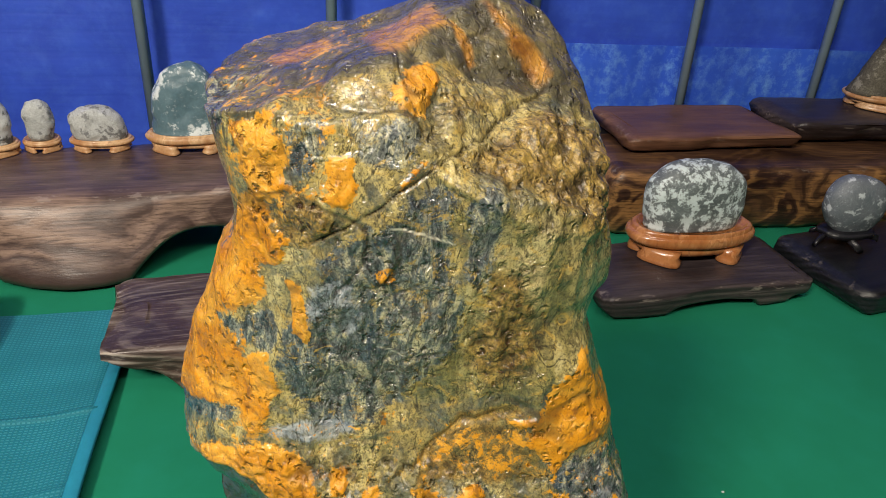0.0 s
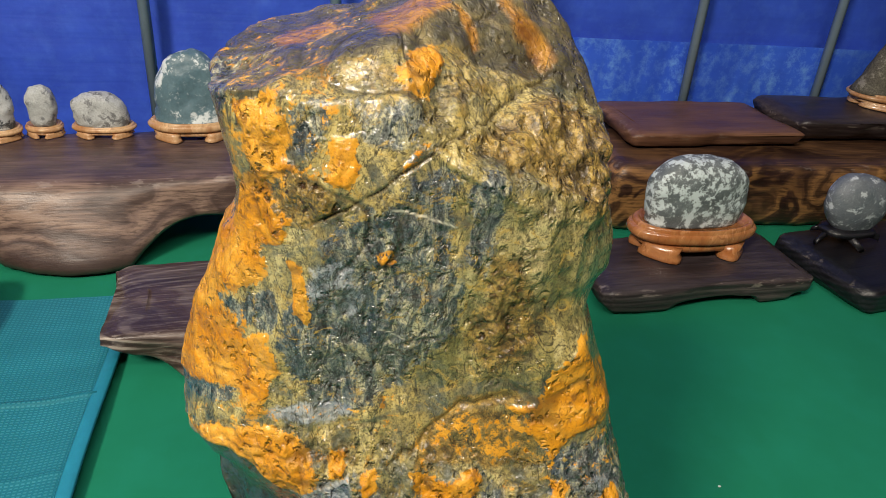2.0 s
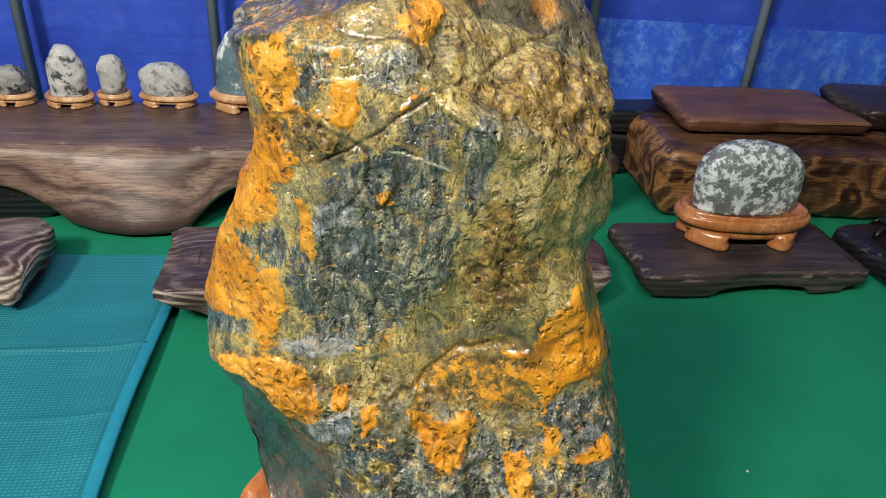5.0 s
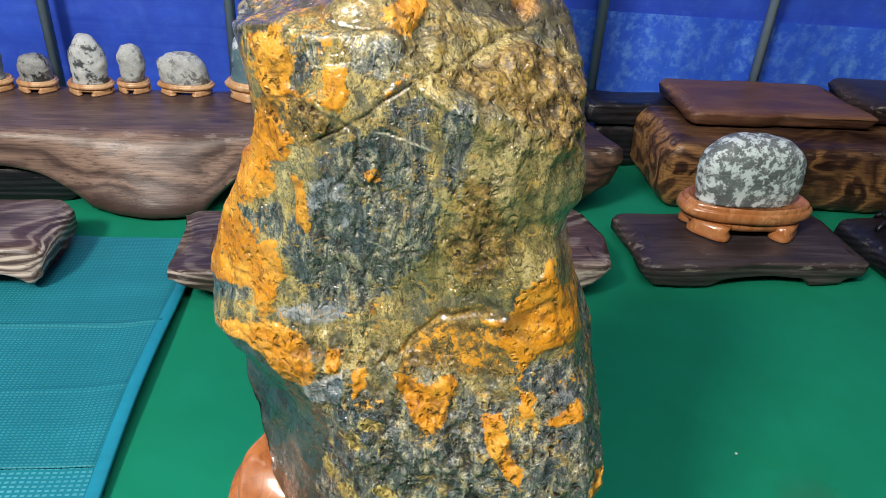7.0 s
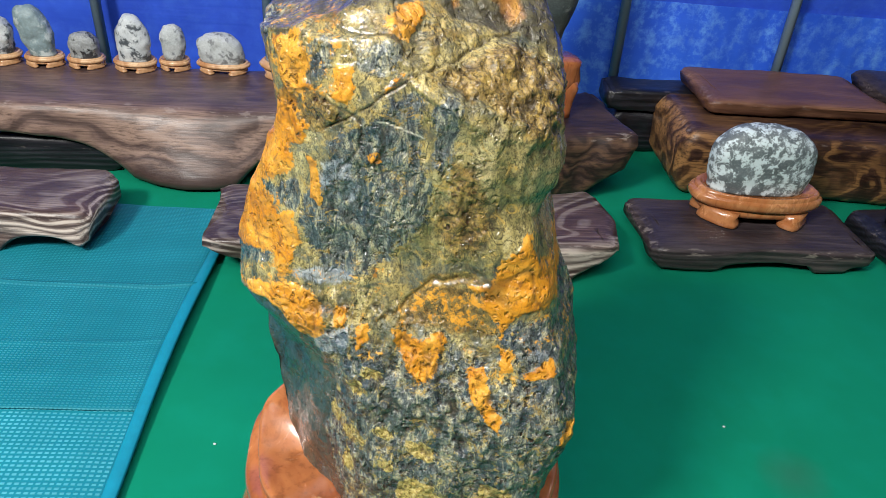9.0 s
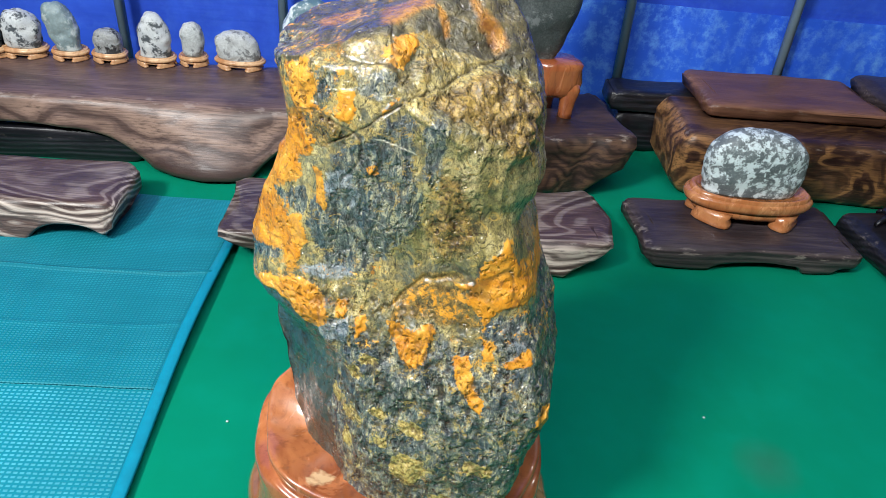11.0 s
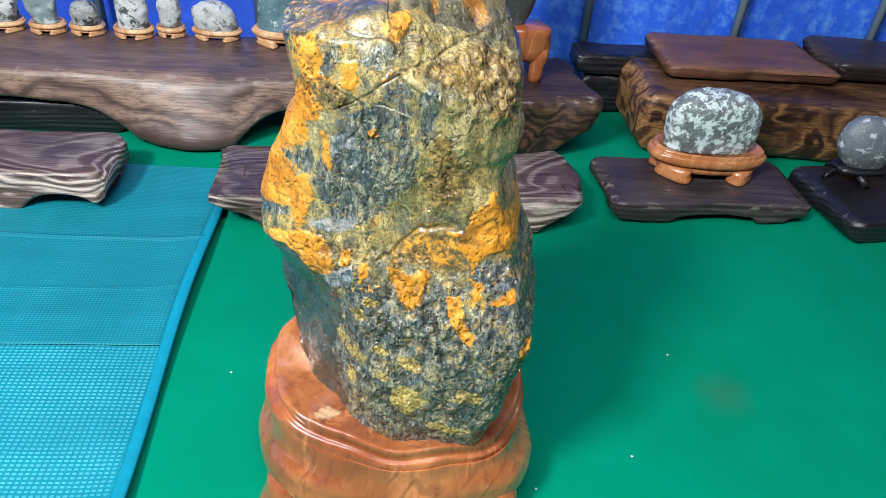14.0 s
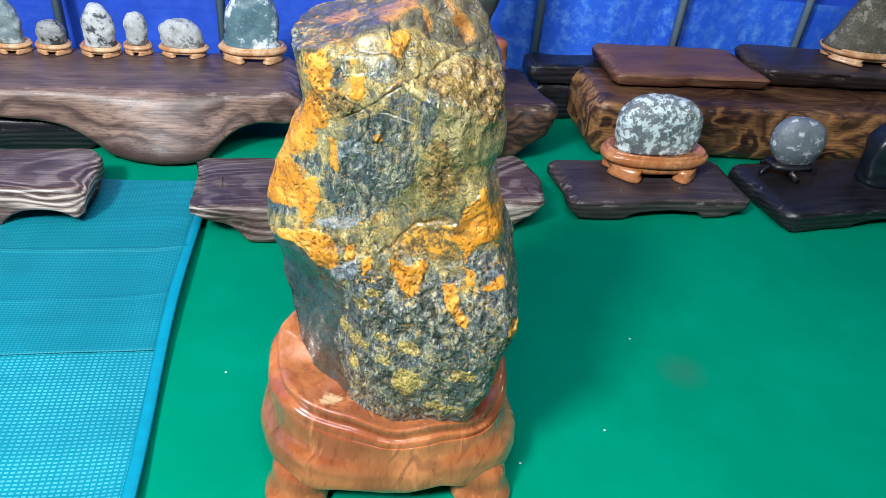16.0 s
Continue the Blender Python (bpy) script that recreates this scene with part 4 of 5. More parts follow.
def large_stone():
    side, top, cols = 440, 90, 600
    g = np.linspace(0, 2 * np.pi, cols, endpoint=False)
    th = g - np.pi / 2 - 0.42 * np.sin(g)  # more columns on the front
    c, s = np.cos(th), np.sin(th)

    def wall(z):
        xl, xr = curve(LEFT, 1, z), curve(RIGHT, 1, z)
        yf, yb = curve(DEPTH, 1, z), curve(DEPTH, 2, z)
        # the right front corner is square below the notch
        square = 3.1 + 4.0 * smooth(0.46, 0.42, z) * smooth(-0.1, 0.2, c) * smooth(0.3, -0.1, s)
        r = (np.abs(c) ** square + np.abs(s) ** square) ** (-1 / square)
        return (xl + xr) / 2 + (xr - xl) / 2 * r * c, (yf + yb) / 2 + (yb - yf) / 2 * r * s

    brim = np.full(cols, 0.56)
    for _ in range(30):
        brim = 0.6 * brim + 0.4 * crown_height(*wall(brim))
    rings = []
    for v in np.linspace(0, 1, side):
        z = 0.095 + v * (brim - 0.095)
        x, y = wall(z)
        rings.append(np.c_[x, y, z])
    ex, ey = rings[-1][:, 0], rings[-1][:, 1]
    for k in np.linspace(1, 0.004, top + 1)[1:]:
        x, y = -0.012 + k * (ex + 0.012), 0.365 + k * (ey - 0.365)
        rings.append(np.c_[x, y, crown_height(x, y)])
    G = np.array(rings)
    rows = len(G)
    # round the brim
    for _ in range(3):
        soft = G.copy()
        soft[1:-1] = 0.25 * G[:-2] + 0.5 * G[1:-1] + 0.25 * G[2:]
        near = np.exp(-((np.arange(rows) - side) / 6.0) ** 2)[:, None, None]
        G = G + near * (soft - G)
    p = G.reshape(-1, 3)
    # the dark face that falls back at the lower left
    low = 1 - smooth(0.27, 0.36, p[:, 2])
    p[:, 1] += low * softplus(0.280 - 0.85 * (p[:, 0] + 0.035) - p[:, 1], 0.005) * (p[:, 1] < 0.40)
    G = p.reshape(rows, cols, 3)
    du = np.roll(G, -1, 1) - np.roll(G, 1, 1)
    dv = np.gradient(G, axis=0)
    nrm = np.cross(du, dv).reshape(-1, 3)
    nrm /= np.linalg.norm(nrm, axis=1)[:, None] + 1e-12
    x, y, zz = p[:, 0], p[:, 1], p[:, 2]
    warp = np.c_[fbm(p, 45, 3, 31), fbm(p, 45, 3, 41)] * 0.0032
    wx, wy, wz = x + warp[:, 0], y + warp[:, 1], zz + warp[:, 1]
    front = smooth(0.46, 0.40, y)
    crown = smooth(-0.003, 0.003, wz - np.interp(x, [-0.120, -0.090, -0.074, -0.045, 0.000, 0.012, 0.030, 0.055, 0.080], [0.550, 0.5565, 0.563, 0.5735, 0.576, 0.567, 0.561, 0.560, 0.545]))

    # ochre rind
    left_mass = blot(wx, wz, [(-0.113, 0.472), (-0.089, 0.505), (-0.070, 0.502), (-0.071, 0.487), (-0.085, 0.479), (-0.081, 0.468), (-0.086, 0.459), (-0.103, 0.445), (-0.105, 0.439), (-0.095, 0.433), (-0.092, 0.425), (-0.081, 0.431),
                              (-0.075, 0.409), (-0.080, 0.397), (-0.082, 0.380), (-0.093, 0.374), (-0.098, 0.388), (-0.112, 0.386), (-0.129, 0.378), (-0.160, 0.370), (-0.158, 0.397), (-0.150, 0.418), (-0.135, 0.450)])
    stripe = blot(wx, wz, [(-0.096, 0.552), (-0.089, 0.556), (-0.076, 0.560), (-0.070, 0.560), (-0.072, 0.553), (-0.070, 0.544), (-0.070, 0.529), (-0.064, 0.525), (-0.078, 0.519), (-0.080, 0.500), (-0.098, 0.490), (-0.094, 0.510), (-0.087, 0.522), (-0.089, 0.541)])
    streak = blot(wx, wz, [(-0.070, 0.477), (-0.064, 0.473), (-0.059, 0.450), (-0.061, 0.441), (-0.066, 0.447)], 0.006)
    square = blot(wx, wz, [(-0.047, 0.541), (-0.037, 0.542), (-0.036, 0.526), (-0.040, 0.520), (-0.046, 0.521), (-0.051, 0.523), (-0.047, 0.527)], 0.008)
    by_crack = blot(wx, wz, [(-0.021, 0.528), (-0.013, 0.539), (-0.005, 0.544), (-0.004, 0.541), (-0.010, 0.534), (-0.017, 0.527)], 0.010)
    band = blot(wx, wz, [(-0.134, 0.352), (-0.104, 0.362), (-0.080, 0.371), (-0.062, 0.366), (-0.054, 0.350), (-0.055, 0.338), (-0.064, 0.324), (-0.073, 0.324), (-0.084, 0.332), (-0.093, 0.341), (-0.107, 0.349), (-0.118, 0.347)])
    right = blot(wx, wz, [(0.087, 0.436), (0.097, 0.416), (0.112, 0.392), (0.114, 0.380), (0.101, 0.380), (0.090, 0.376), (0.085, 0.368), (0.081, 0.360), (0.070, 0.373), (0.063, 0.376), (0.058, 0.392), (0.049, 0.395), (0.063, 0.401), (0.065, 0.411), (0.072, 0.421), (0.079, 0.430)])
    tongue = blot(wx, wz, [(-0.001, 0.351), (0.017, 0.350), (0.034, 0.358), (0.038, 0.349), (0.032, 0.332), (0.030, 0.320), (0.023, 0.313), (0.011, 0.323), (0.004, 0.334)])
    thumb = blot(wx, wz, [(0.081, 0.355), (0.091, 0.348), (0.091, 0.337), (0.083, 0.333)], 0.008)
    flag = blot(wx, wz, [(0.099, 0.336), (0.110, 0.342), (0.120, 0.344), (0.124, 0.333), (0.115, 0.331), (0.103, 0.328)], 0.006)
    drip = blot(wx, wz, [(0.055, 0.332), (0.070, 0.332), (0.076, 0.316), (0.082, 0.301), (0.087, 0.296), (0.085, 0.286), (0.077, 0.291), (0.069, 0.306), (0.060, 0.319)], 0.009)
    small = union(blot(wx, wz, [(-0.048, 0.362), (-0.038, 0.364), (-0.039, 0.349), (-0.047, 0.348)], 0.008), blot(wx, wz, [(-0.028, 0.351), (-0.019, 0.355), (-0.020, 0.337), (-0.028, 0.330)], 0.009), dab(wx, wz, -0.022, 0.485, 0.004, 0.005), dab(wx, wz, 0.139, 0.278, 0.006, 0.012), dab(wx, wz, -0.012, 0.567, 0.009, 0.009))
    on_top = union(blot(wx, wy, [(-0.089, 0.362), (-0.084, 0.390), (-0.066, 0.395), (-0.055, 0.363), (-0.068, 0.355), (-0.077, 0.346)]), blot(wx, wy, [(-0.042, 0.368), (-0.029, 0.383), (-0.008, 0.390), (0.000, 0.363), (-0.015, 0.347), (-0.023, 0.336), (-0.033, 0.333)]),
                   blot(wx, wy, [(0.003, 0.368), (0.008, 0.367), (0.018, 0.355), (0.015, 0.350), (0.005, 0.359)], 0.006), blot(wx, wy, [(0.014, 0.392), (0.034, 0.384), (0.056, 0.377), (0.047, 0.368), (0.031, 0.370)]))
    ochre = union(left_mass, stripe, streak, square, band, right, tongue, thumb, flag, drip, small) * (1 - 0.6 * crown)
    ochre = np.maximum(ochre, 0.85 * by_crack)
    # olive gold round the fold
    fold_gold = blot(wx, wz, [(0.003, 0.369), (0.021, 0.393), (0.058, 0.397), (0.070, 0.373), (0.080, 0.361), (0.063, 0.356), (0.037, 0.352), (0.031, 0.358), (-0.001, 0.352)])
    ochre = np.maximum(ochre, 0.43 * fold_gold)
    ochre = np.maximum(ochre, 0.30 * smooth(0.31, 0.33, wz) * smooth(0.41, 0.39, wz))
    ochre = np.maximum(ochre, 0.33 * smooth(-0.02, -0.05, wx) * smooth(0.49, 0.51, wz))
    ochre *= 0.25 + 0.75 * front
    # blue-grey
    dark = union(
        blot(wx, wz, [(-0.020, 0.518), (-0.002, 0.533), (0.007, 0.529), (0.006, 0.504), (0.011, 0.486), (0.013, 0.447), (0.002, 0.426), (-0.012, 0.401), (-0.036, 0.385), (-0.055, 0.390), (-0.073, 0.417), (-0.072, 0.448), (-0.054, 0.472), (-0.051, 0.492), (-0.033, 0.508)], 0.02),
        blot(wx, wz, [(0.011, 0.525), (0.023, 0.527), (0.030, 0.522), (0.031, 0.502), (0.025, 0.480), (0.017, 0.486), (0.018, 0.508)]),
        0.85 * blot(wx, wz, [(-0.068, 0.551), (-0.050, 0.556), (-0.047, 0.547), (-0.054, 0.534), (-0.067, 0.530), (-0.070, 0.542)]), 0.85 * blot(wx, wz, [(-0.040, 0.551), (-0.020, 0.557), (-0.008, 0.553), (-0.009, 0.545), (-0.019, 0.537), (-0.034, 0.536)]),
        blot(wx, wz, [(-0.105, 0.441), (-0.081, 0.455), (-0.074, 0.444), (-0.079, 0.431), (-0.095, 0.433)], 0.009), blot(wx, wz, [(-0.160, 0.372), (-0.128, 0.380), (-0.100, 0.388), (-0.102, 0.381), (-0.120, 0.372), (-0.160, 0.362)], 0.008),
        blot(wx, wz, [(0.084, 0.366), (0.102, 0.372), (0.118, 0.376), (0.130, 0.350), (0.130, 0.337), (0.103, 0.349), (0.095, 0.344), (0.082, 0.358)], 0.008),
        blot(wx, wz, [(-0.016, 0.298), (0.034, 0.308), (0.043, 0.282), (0.014, 0.263), (-0.012, 0.281)]), dab(wx, wz, 0.112, 0.178, 0.016, 0.016), dab(wx, wz, 0.034, 0.258, 0.022, 0.009), dab(wx, wz, 0.130, 0.315, 0.014, 0.022), dab(wx, wz, -0.112, 0.552, 0.012, 0.012))
    dark = np.maximum(dark, 0.62 * smooth(0.39, 0.31, wz))
    dark *= 0.45 + 0.55 * front
    pale = union(blot(wx, wz, [(-0.061, 0.331), (-0.054, 0.344), (-0.036, 0.350), (-0.034, 0.335), (-0.040, 0.323), (-0.063, 0.319)]), 0.7 * blot(wx, wz, [(-0.093, 0.380), (-0.058, 0.398), (-0.034, 0.395), (-0.033, 0.383), (-0.056, 0.373), (-0.080, 0.374)]), dab(wx, wz, 0.107, 0.346, 0.009, 0.005), 0.55 * dab(wx, wz, -0.045, 0.465, 0.018, 0.022), 0.6 * dab(wx, wz, 0.045, 0.340, 0.012, 0.008))
    slate = blot(x + 0.5 * warp[:, 0], zz + 0.5 * warp[:, 1], [(-0.160, 0.345), (-0.130, 0.345), (-0.117, 0.347), (-0.105, 0.347), (-0.092, 0.339), (-0.083, 0.330), (-0.072, 0.323), (-0.056, 0.317), (-0.048, 0.283), (-0.059, 0.218), (-0.035, 0.165), (-0.060, 0.060), (-0.170, 0.060)])
    slate = np.maximum(slate, smooth(0.38, 0.44, y) * smooth(0.45, 0.3, zz))
    ochre *= 1 - smooth(0.5, 0.62, slate)
    fleck = union(dab(wx, wz, -0.049, 0.250, 0.007, 0.010), dab(wx, wz, -0.030, 0.242, 0.011, 0.008), dab(wx, wz, -0.001, 0.261, 0.010, 0.007), dab(wx, wz, -0.032, 0.213, 0.005, 0.010), dab(wx, wz, 0.001, 0.233, 0.010, 0.006), dab(wx, wz, 0.029, 0.250, 0.013, 0.009),
                  dab(wx, wz, 0.071, 0.168, 0.020, 0.008), dab(wx, wz, -0.025, 0.297, 0.009, 0.006), dab(wx, wz, 0.032, 0.205, 0.016, 0.020), dab(wx, wz, 0.094, 0.221, 0.012, 0.010), dab(wx, wz, -0.052, 0.280, 0.008, 0.006), dab(wx, wz, -0.015, 0.314, 0.008, 0.006))
    fleck = np.maximum(fleck, 0.22 * smooth(0.34, 0.30, wz) * (1 - slate)) * front * (0.3 + 0.7 * smooth(0.55, 0.45, slate))
    drape = blot(wx, wz, [(0.029, 0.522), (0.061, 0.512), (0.100, 0.500), (0.115, 0.421), (0.077, 0.437), (0.062, 0.415), (0.020, 0.405), (0.006, 0.425), (0.014, 0.447), (0.014, 0.486), (0.026, 0.480), (0.032, 0.496)], 0.016)
    knobs = union(blot(wx, wz, [(0.004, 0.541), (0.020, 0.546), (0.053, 0.556), (0.100, 0.534), (0.100, 0.493), (0.064, 0.508), (0.043, 0.518), (0.029, 0.525), (0.015, 0.534)], 0.016), 0.7 * dab(wx, wz, 0.010, 0.556, 0.022, 0.008), 0.6 * dab(wx, wz, 0.03, 0.30, 0.06, 0.035), 0.6 * dab(wx, wz, -0.03, 0.355, 0.05, 0.02))
    pit_left = blot(wx, wz, [(-0.076, 0.522), (-0.054, 0.524), (-0.043, 0.511), (-0.059, 0.498), (-0.090, 0.490)])
    pit_mid = blot(wx, wz, [(0.024, 0.496), (0.049, 0.490), (0.061, 0.434), (0.037, 0.410), (0.016, 0.435), (0.024, 0.466)], 0.02)
    pit_low = blot(wx, wz, [(0.097, 0.326), (0.155, 0.300), (0.165, 0.257), (0.126, 0.240), (0.097, 0.275)])
    pitted = union(pit_left, 0.8 * pit_mid, pit_low, 0.6 * stripe, 0.5 * smooth(0.36, 0.31, wz) * (1 - slate))
    rust = union(0.75 * knobs * smooth(0.45, 0.49, wz), pit_left, 0.75 * pit_mid, pit_low, 0.8 * fold_gold, blot(wx, wz, [(-0.002, 0.363), (0.003, 0.372), (0.013, 0.386), (0.023, 0.398), (0.051, 0.405), (0.057, 0.399), (0.030, 0.392), (0.016, 0.380), (0.006, 0.364), (-0.014, 0.358)], 0.008), 0.45 * smooth(0.55, 0.56, zz))

    # the long crack, the fold below it, and the pale vein
    line = np.interp(x, [-0.058, -0.043, -0.032, -0.018, -0.004, 0.004, 0.019, 0.028, 0.037, 0.055], [0.500, 0.509, 0.517, 0.529, 0.539, 0.544, 0.547, 0.551, 0.555, 0.560])
    dcr = (zz + 0.0010 * fbm(p, 120, 2, 77) - line) * 0.83
    span = smooth(-0.064, -0.050, x) * smooth(0.062, 0.050, x) * front
    crack = np.exp(-(dcr / 0.00055) ** 2) * span * smooth(-1.3, -0.5, fbm(p, 60, 2, 70))
    fold = np.interp(x, [-0.014, 0.003, 0.013, 0.023, 0.055, 0.100], [0.354, 0.369, 0.384, 0.396, 0.403, 0.428])
    dfo = (zz + 0.003 * fbm(p, 60, 2, 87) - fold) * 0.75
    groove = np.exp(-(dfo / 0.0022) ** 2) * smooth(-0.02, -0.01, x) * smooth(0.07, 0.04, x) * front
    vline = np.interp(x, [-0.020, -0.007, 0.008], [0.513, 0.510, 0.505])
    vein = np.exp(-((zz - vline + 0.0006 * fbm(p, 150, 2, 5)) / 0.00042) ** 2) * smooth(-0.022, -0.018, x) * smooth(0.011, 0.007, x) * front
    curl = np.exp(-((zz - np.interp(x, [-0.024, -0.016, -0.006, 0.000], [0.441, 0.438, 0.436, 0.442]) + 0.0006 * fbm(p, 150, 2, 6)) / 0.0005) ** 2) * smooth(-0.026, -0.022, x) * smooth(0.002, -0.001, x) * front
    vein = np.maximum(vein, 0.7 * curl)

    # relief along the normals
    quiet = 1 - 0.7 * smooth(0.52, 0.75, slate)
    lively = np.clip(knobs + 0.8 * pitted + 0.45 * smooth(0.4, 0.7, ochre) + 0.6 * smooth(0.375, 0.33, zz) + 0.45 * dark + 0.2 * crown + 0.08, 0, 1) * quiet
    bent = p + 0.010 * np.c_[fbm(p, 30, 2, 51), fbm(p, 30, 2, 52), fbm(p, 30, 2, 53)]
    h = 0.0026 * fbm(p, 15, 2, 1) + 0.0022 * fbm(p * (1, 1, 0.6), 38, 2, 3) + 0.0016 * (0.5 - np.abs(vnoise(bent * (50, 50, 36), 8)))
    ridged = 0.5 - np.abs(fbm(p * (1, 1, 0.7), 75, 3, 25))
    cells = fbm(p, 115, 3, 15)
    h += 0.0016 * crown * fbm(p, 50, 2, 18) + (0.0002 + 0.0020 * knobs + 0.0010 * pitted + 0.0006 * lively) * cells + 0.0024 * ridged * lively
    # upright folds on the drapes
    h -= 0.0026 * np.abs(fbm(p * (1.3, 1, 0.35), 34, 2, 61)) * smooth(0.53, 0.50, zz)
    # two knuckles above the crack
    for kx, kz, kr, tall in ((0.004, 0.553, 0.007, 0.0035), (0.016, 0.558, 0.006, 0.003), (0.028, 0.560, 0.006, 0.0025), (-0.044, 0.4680, 0.005, 0.001)):
        h += tall * np.exp(-((x - kx) ** 2 + (zz - kz) ** 2) / kr ** 2) * front
    h += 0.0008 * smooth(0.4, 0.65, ochre) - 0.0018 * crack - 0.0024 * groove
    h += 0.0016 * smooth(0.0, -0.010, dcr) * smooth(-0.05, -0.02, dcr) * span
    # low spots of the relief, where crevice shade goes into the colour
    hollow_shade = smooth(0.25, 0.8, -cells) * np.clip(0.25 + 0.9 * knobs + 0.7 * pitted, 0, 1) * (1 - slate)
    h -= 0.0025 * smooth(0.5, 0.75, slate) * (0.5 + fbm(p, 42, 3, 5) * 0.5)
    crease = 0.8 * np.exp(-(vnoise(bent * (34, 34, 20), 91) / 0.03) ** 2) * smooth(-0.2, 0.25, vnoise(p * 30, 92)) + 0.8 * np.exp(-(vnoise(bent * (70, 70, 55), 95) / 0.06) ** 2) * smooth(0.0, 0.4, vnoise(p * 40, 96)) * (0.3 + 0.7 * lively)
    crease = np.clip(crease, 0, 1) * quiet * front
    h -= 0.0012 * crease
    # rounded ledges that catch the light
    for lx, lz, tall in (([-0.066, -0.050, -0.035, -0.021, -0.011], [0.5535, 0.5550, 0.5565, 0.5585, 0.5550], 0.0017), ([-0.005, 0.007, 0.020, 0.034, 0.056, 0.082], [0.5390, 0.5340, 0.5270, 0.5230, 0.517, 0.510], 0.0022)):
        along = smooth(lx[0] - 0.004, lx[0] + 0.004, x) * smooth(lx[-1] + 0.003, lx[-1] - 0.002, x) * front
        off = (zz - np.interp(x, lx, lz) + 0.0008 * fbm(p, 90, 2, 44)) / 0.0026
        h += tall * along * np.exp(-off ** 2)
    hollow_shade = np.maximum(hollow_shade, 0.95 * crease)
    p = p + nrm * h[:, None]
    me = bpy.data.meshes.new("large_viewing_stone")
    n = rows * cols
    i, j = np.meshgrid(np.arange(rows - 1), np.arange(cols), indexing="ij")
    k = (j + 1) % cols
    quads = np.stack([i * cols + j, i * cols + k, (i + 1) * cols + k, (i + 1) * cols + j], -1).reshape(-1, 4)
    me.vertices.add(n)
    me.vertices.foreach_set("co", p.ravel())
    caps = [np.arange(cols - 1, -1, -1), np.arange(cols) + (rows - 1) * cols]
    loops = np.concatenate([quads.ravel(), *caps])
    starts = np.concatenate([np.arange(len(quads)) * 4, [len(quads) * 4, len(quads) * 4 + cols]])
    me.loops.add(len(loops))
    me.loops.foreach_set("vertex_index", loops.astype(np.int32))
    me.polygons.add(len(starts))
    me.polygons.foreach_set("loop_start", starts.astype(np.int32))
    me.polygons.foreach_set("use_smooth", np.ones(len(starts), bool))
    for name, values in (("ochre", ochre), ("dark", dark), ("pitted", pitted), ("rust", rust), ("crack", crack), ("vein", vein), ("slate", slate), ("hollow_shade", hollow_shade), ("lively", lively), ("drape", drape), ("pale", pale), ("fleck", fleck), ("crown", crown), ("smear", on_top)):
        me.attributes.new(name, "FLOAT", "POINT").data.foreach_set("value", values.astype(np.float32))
    me.update()
    me.validate()
    return me


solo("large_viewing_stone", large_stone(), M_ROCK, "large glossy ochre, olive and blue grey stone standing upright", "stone")


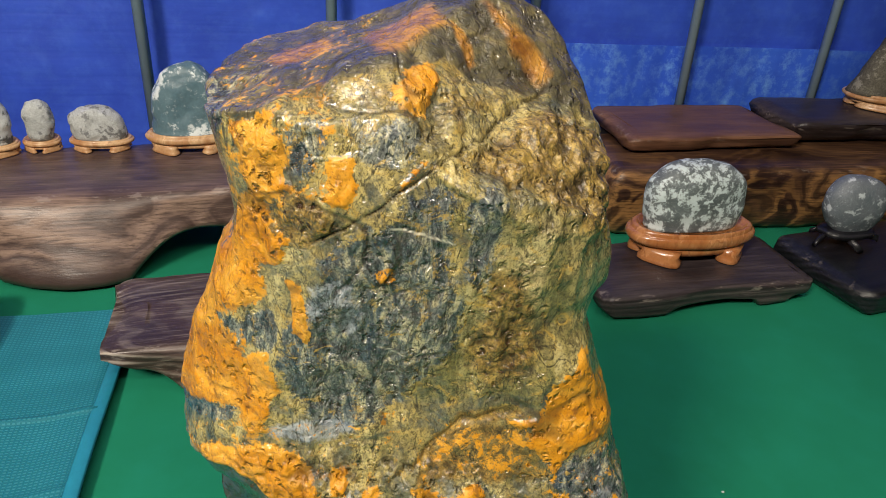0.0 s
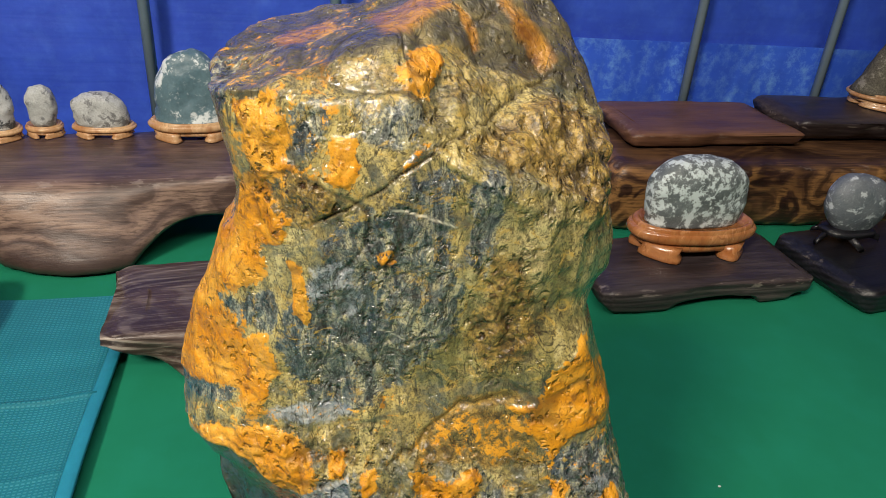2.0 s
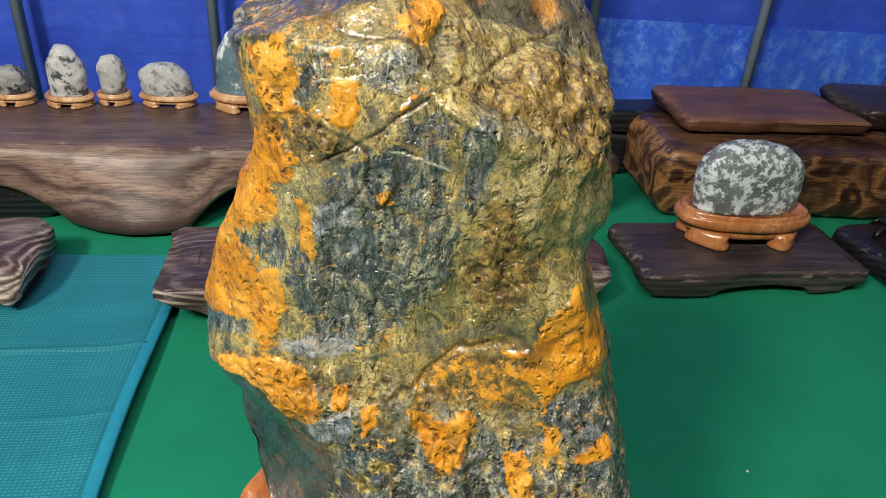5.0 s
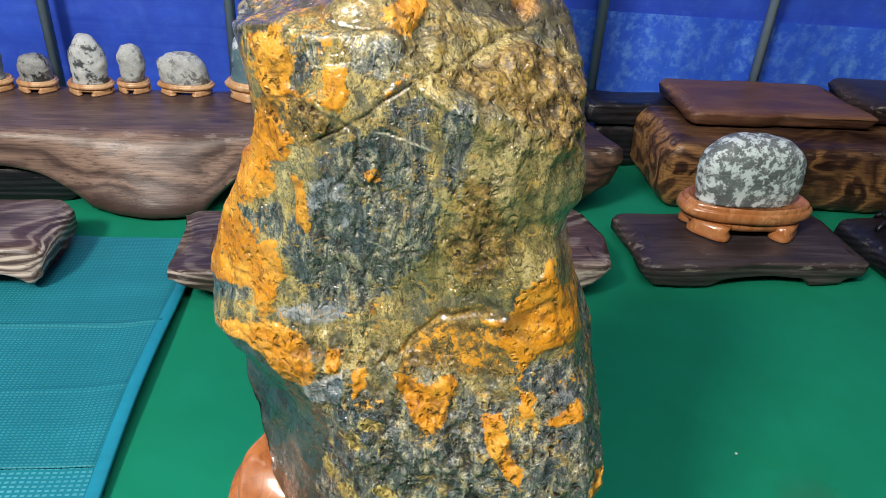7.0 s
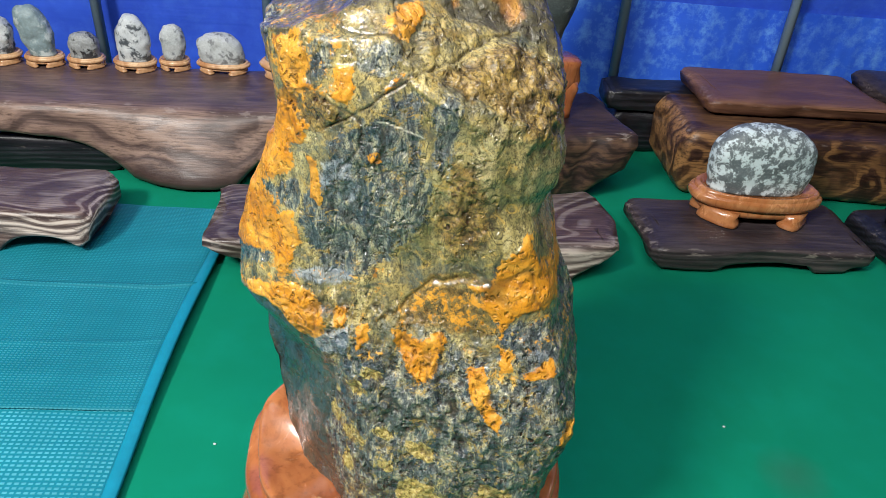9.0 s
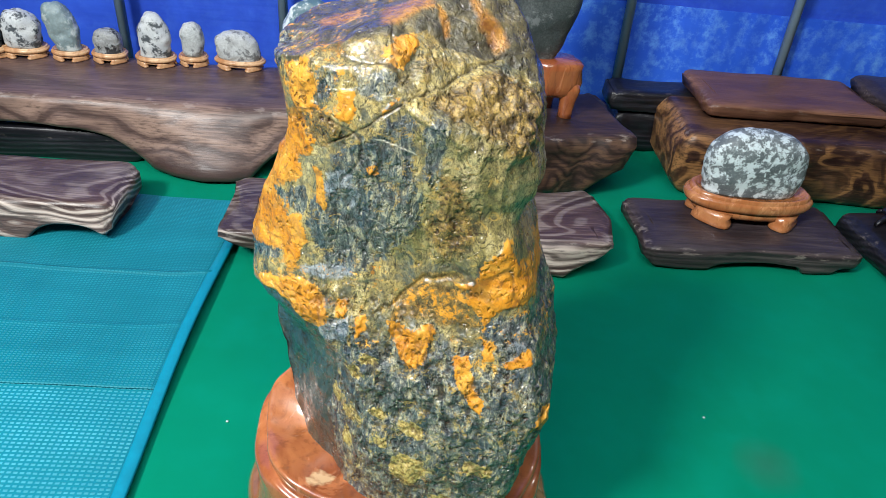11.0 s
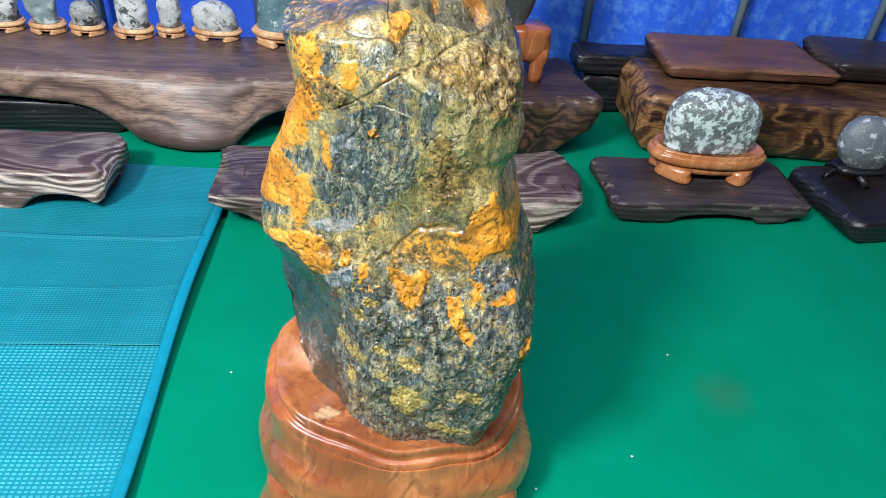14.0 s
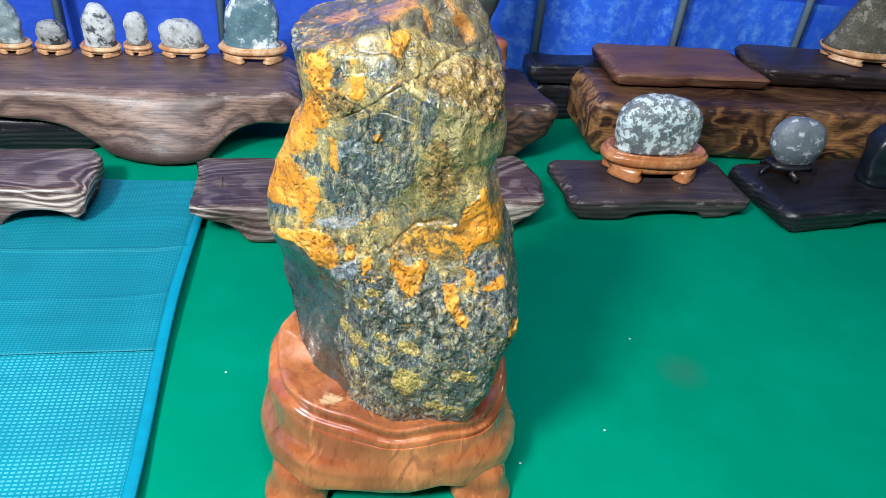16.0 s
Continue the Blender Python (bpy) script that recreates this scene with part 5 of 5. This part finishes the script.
# ---- its carved stand ----
def carved_stand():
    ob = thing("carved_stand", "red brown carved rosewood stand with a wavy rim and stout legs", "stand", pose(0.012, 0.352, 0, 0, 0, 9))
    n = 200
    th = np.linspace(0, 2 * np.pi, n, endpoint=False)
    e = 2.25
    r0 = (np.abs(np.cos(th)) ** e + np.abs(np.sin(th)) ** e) ** (-1 / e)
    ex, ey = 0.160 * r0 * np.cos(th), 0.118 * r0 * np.sin(th)
    # the rim climbs to the left and the back in soft waves
    rim = 0.157 + 0.016 * np.sin(th) - 0.015 * np.cos(th) + 0.004 * np.sin(3 * th + 1) + 0.0035 * np.sin(5 * th + 0.6) + 0.002 * np.sin(9 * th)
    wave = 0.010 * np.sin(5 * th + 0.4) + 0.008 * np.sin(8 * th + 2.0)
    lobe = 0.030 * np.exp(-((np.cos(th) + 1.0) / 0.35) ** 2)
    leg = np.abs(np.sin(2 * th)) ** 3
    arch = 0.032 + 0.027 * np.exp(-((np.abs(np.sin(2 * th)) - 0.60) / 0.22) ** 2) - 0.016 * leg
    bulge = 1.055 + 0.055 * leg + 0.012 * np.sin(3 * th + 2.2)
    ahead = smooth(0.35, 0.9, -np.sin(th))
    waist = 0.915 + 0.03 * leg + 0.050 * ahead
    low = np.full(n, 0.0)
    lev = [(0.30, rim - 0.016), (0.55, rim - 0.012), (0.70, rim - 0.007), (0.80 + wave, rim - 0.003), (0.86 + wave, rim - 0.0005), (0.885 + wave, rim), (0.897 + wave, rim - 0.0012), (0.902 + wave, rim - 0.004), (0.895 + wave, rim - 0.009), (0.888 + wave, rim - 0.0135),
           (0.893 + wave, rim - 0.0165), (0.915 + wave, rim - 0.0170), (0.930 + wave, rim - 0.0180), (0.940 + lobe, rim - 0.0215), (0.942 + lobe, rim - 0.030), (0.5 * (waist + 0.940 + lobe), 0.55 * rim + 0.042), (waist, 0.098 + low), (0.935 + 0.06 * leg + 0.058 * ahead, 0.088 + low), (0.965 + 0.075 * leg + 0.050 * ahead, 0.080 + low),
           (1.010 + 0.07 * leg + 0.025 * ahead, 0.073 + low), (1.040 + 0.06 * leg, 0.065 + low), (bulge, 0.055 + low), (bulge - 0.008, 0.044 - 0.006 * leg), (1.010 + 0.03 * leg, arch + 0.004), (0.965 + 0.02 * leg, arch), (0.90, arch + 0.001), (0.80, 0.05 + low), (0.3, 0.06 + low)]
    p = np.array([np.c_[ex * k, ey * k, z] for k, z in lev[::-1]])
    f = p.reshape(-1, 3)
    w = 0.0045 * fbm(f * (1, 1, 0.5), 14, 3, 9)
    f[:, :2] *= (1 + w / 0.13)[:, None]
    f[:, 2] += 0.0022 * fbm(f * (1, 1, 0.7), 22, 2, 19) * smooth(0.04, 0.07, f[:, 2])
    # knife flutes running down from the rim into the legs
    turn = np.arctan2(f[:, 1], f[:, 0])
    flute = np.sin(9 * turn + 14 * f[:, 2]) * smooth(0.045, 0.07, f[:, 2]) * smooth(0.135, 0.11, f[:, 2]) * np.abs(np.sin(2 * turn)) ** 2
    f[:, :2] *= (1 + 0.010 * flute)[:, None]
    body = part("seat", loft("seat", p), M_ROSE_SEAT, ob)
    sub = body.modifiers.new("round", "SUBSURF")
    sub.levels = sub.render_levels = 2
    for sx in (-1, 1):
        for sy in (-1, 1):
            rr = []
            for z, r, o in ((0.0, 0.034, 0.016), (0.006, 0.036, 0.016), (0.016, 0.034, 0.012), (0.026, 0.031, 0.010), (0.040, 0.034, 0.006), (0.054, 0.034, 0.001), (0.072, 0.024, -0.008)):
                x, y = superellipse(28, r * 1.15, r, 2.5)
                rr.append(np.c_[x + sx * o, y + sy * o, np.full(28, z)])
            rr = np.array(rr)
            q = rr.reshape(-1, 3)
            q[:, :2] *= (1 + 0.06 * fbm(q, 30, 2, 5 + sx + 3 * sy))[:, None]
            l = part("leg", loft("leg", rr), M_ROSE, ob, "", pose(0.103 * sx, 0.072 * sy, 0))
            m = l.modifiers.new("round", "SUBSURF")
            m.levels = m.render_levels = 2
    return ob


carved_stand()

# ---- scraps on the felt ----
solo("paper_scrap", box_mesh("paper_scrap", -0.03, 0.03, -0.04, 0.02, 0, 0.002, 0.0008), plain("white_paper", (0.75, 0.76, 0.76), 0.8), "white paper scrap lying on the green felt", "paper", pose(0.572, 0.302, 0.0005, 0, 0, 14))
lint_mat = plain("lint", (0.6, 0.65, 0.62), 0.9)
for x, y in ((0.328, 0.408), (-0.239, 0.429), (0.40, 0.62), (0.20, 0.33)):
    solo("lint_speck", stone_mesh("lint_speck", 0.004, 0.003, 0.002, 3, rings=8, n=10), lint_mat, "tiny pale speck of lint on the felt", "lint", pose(x, y, 0.0003), "lint specks")
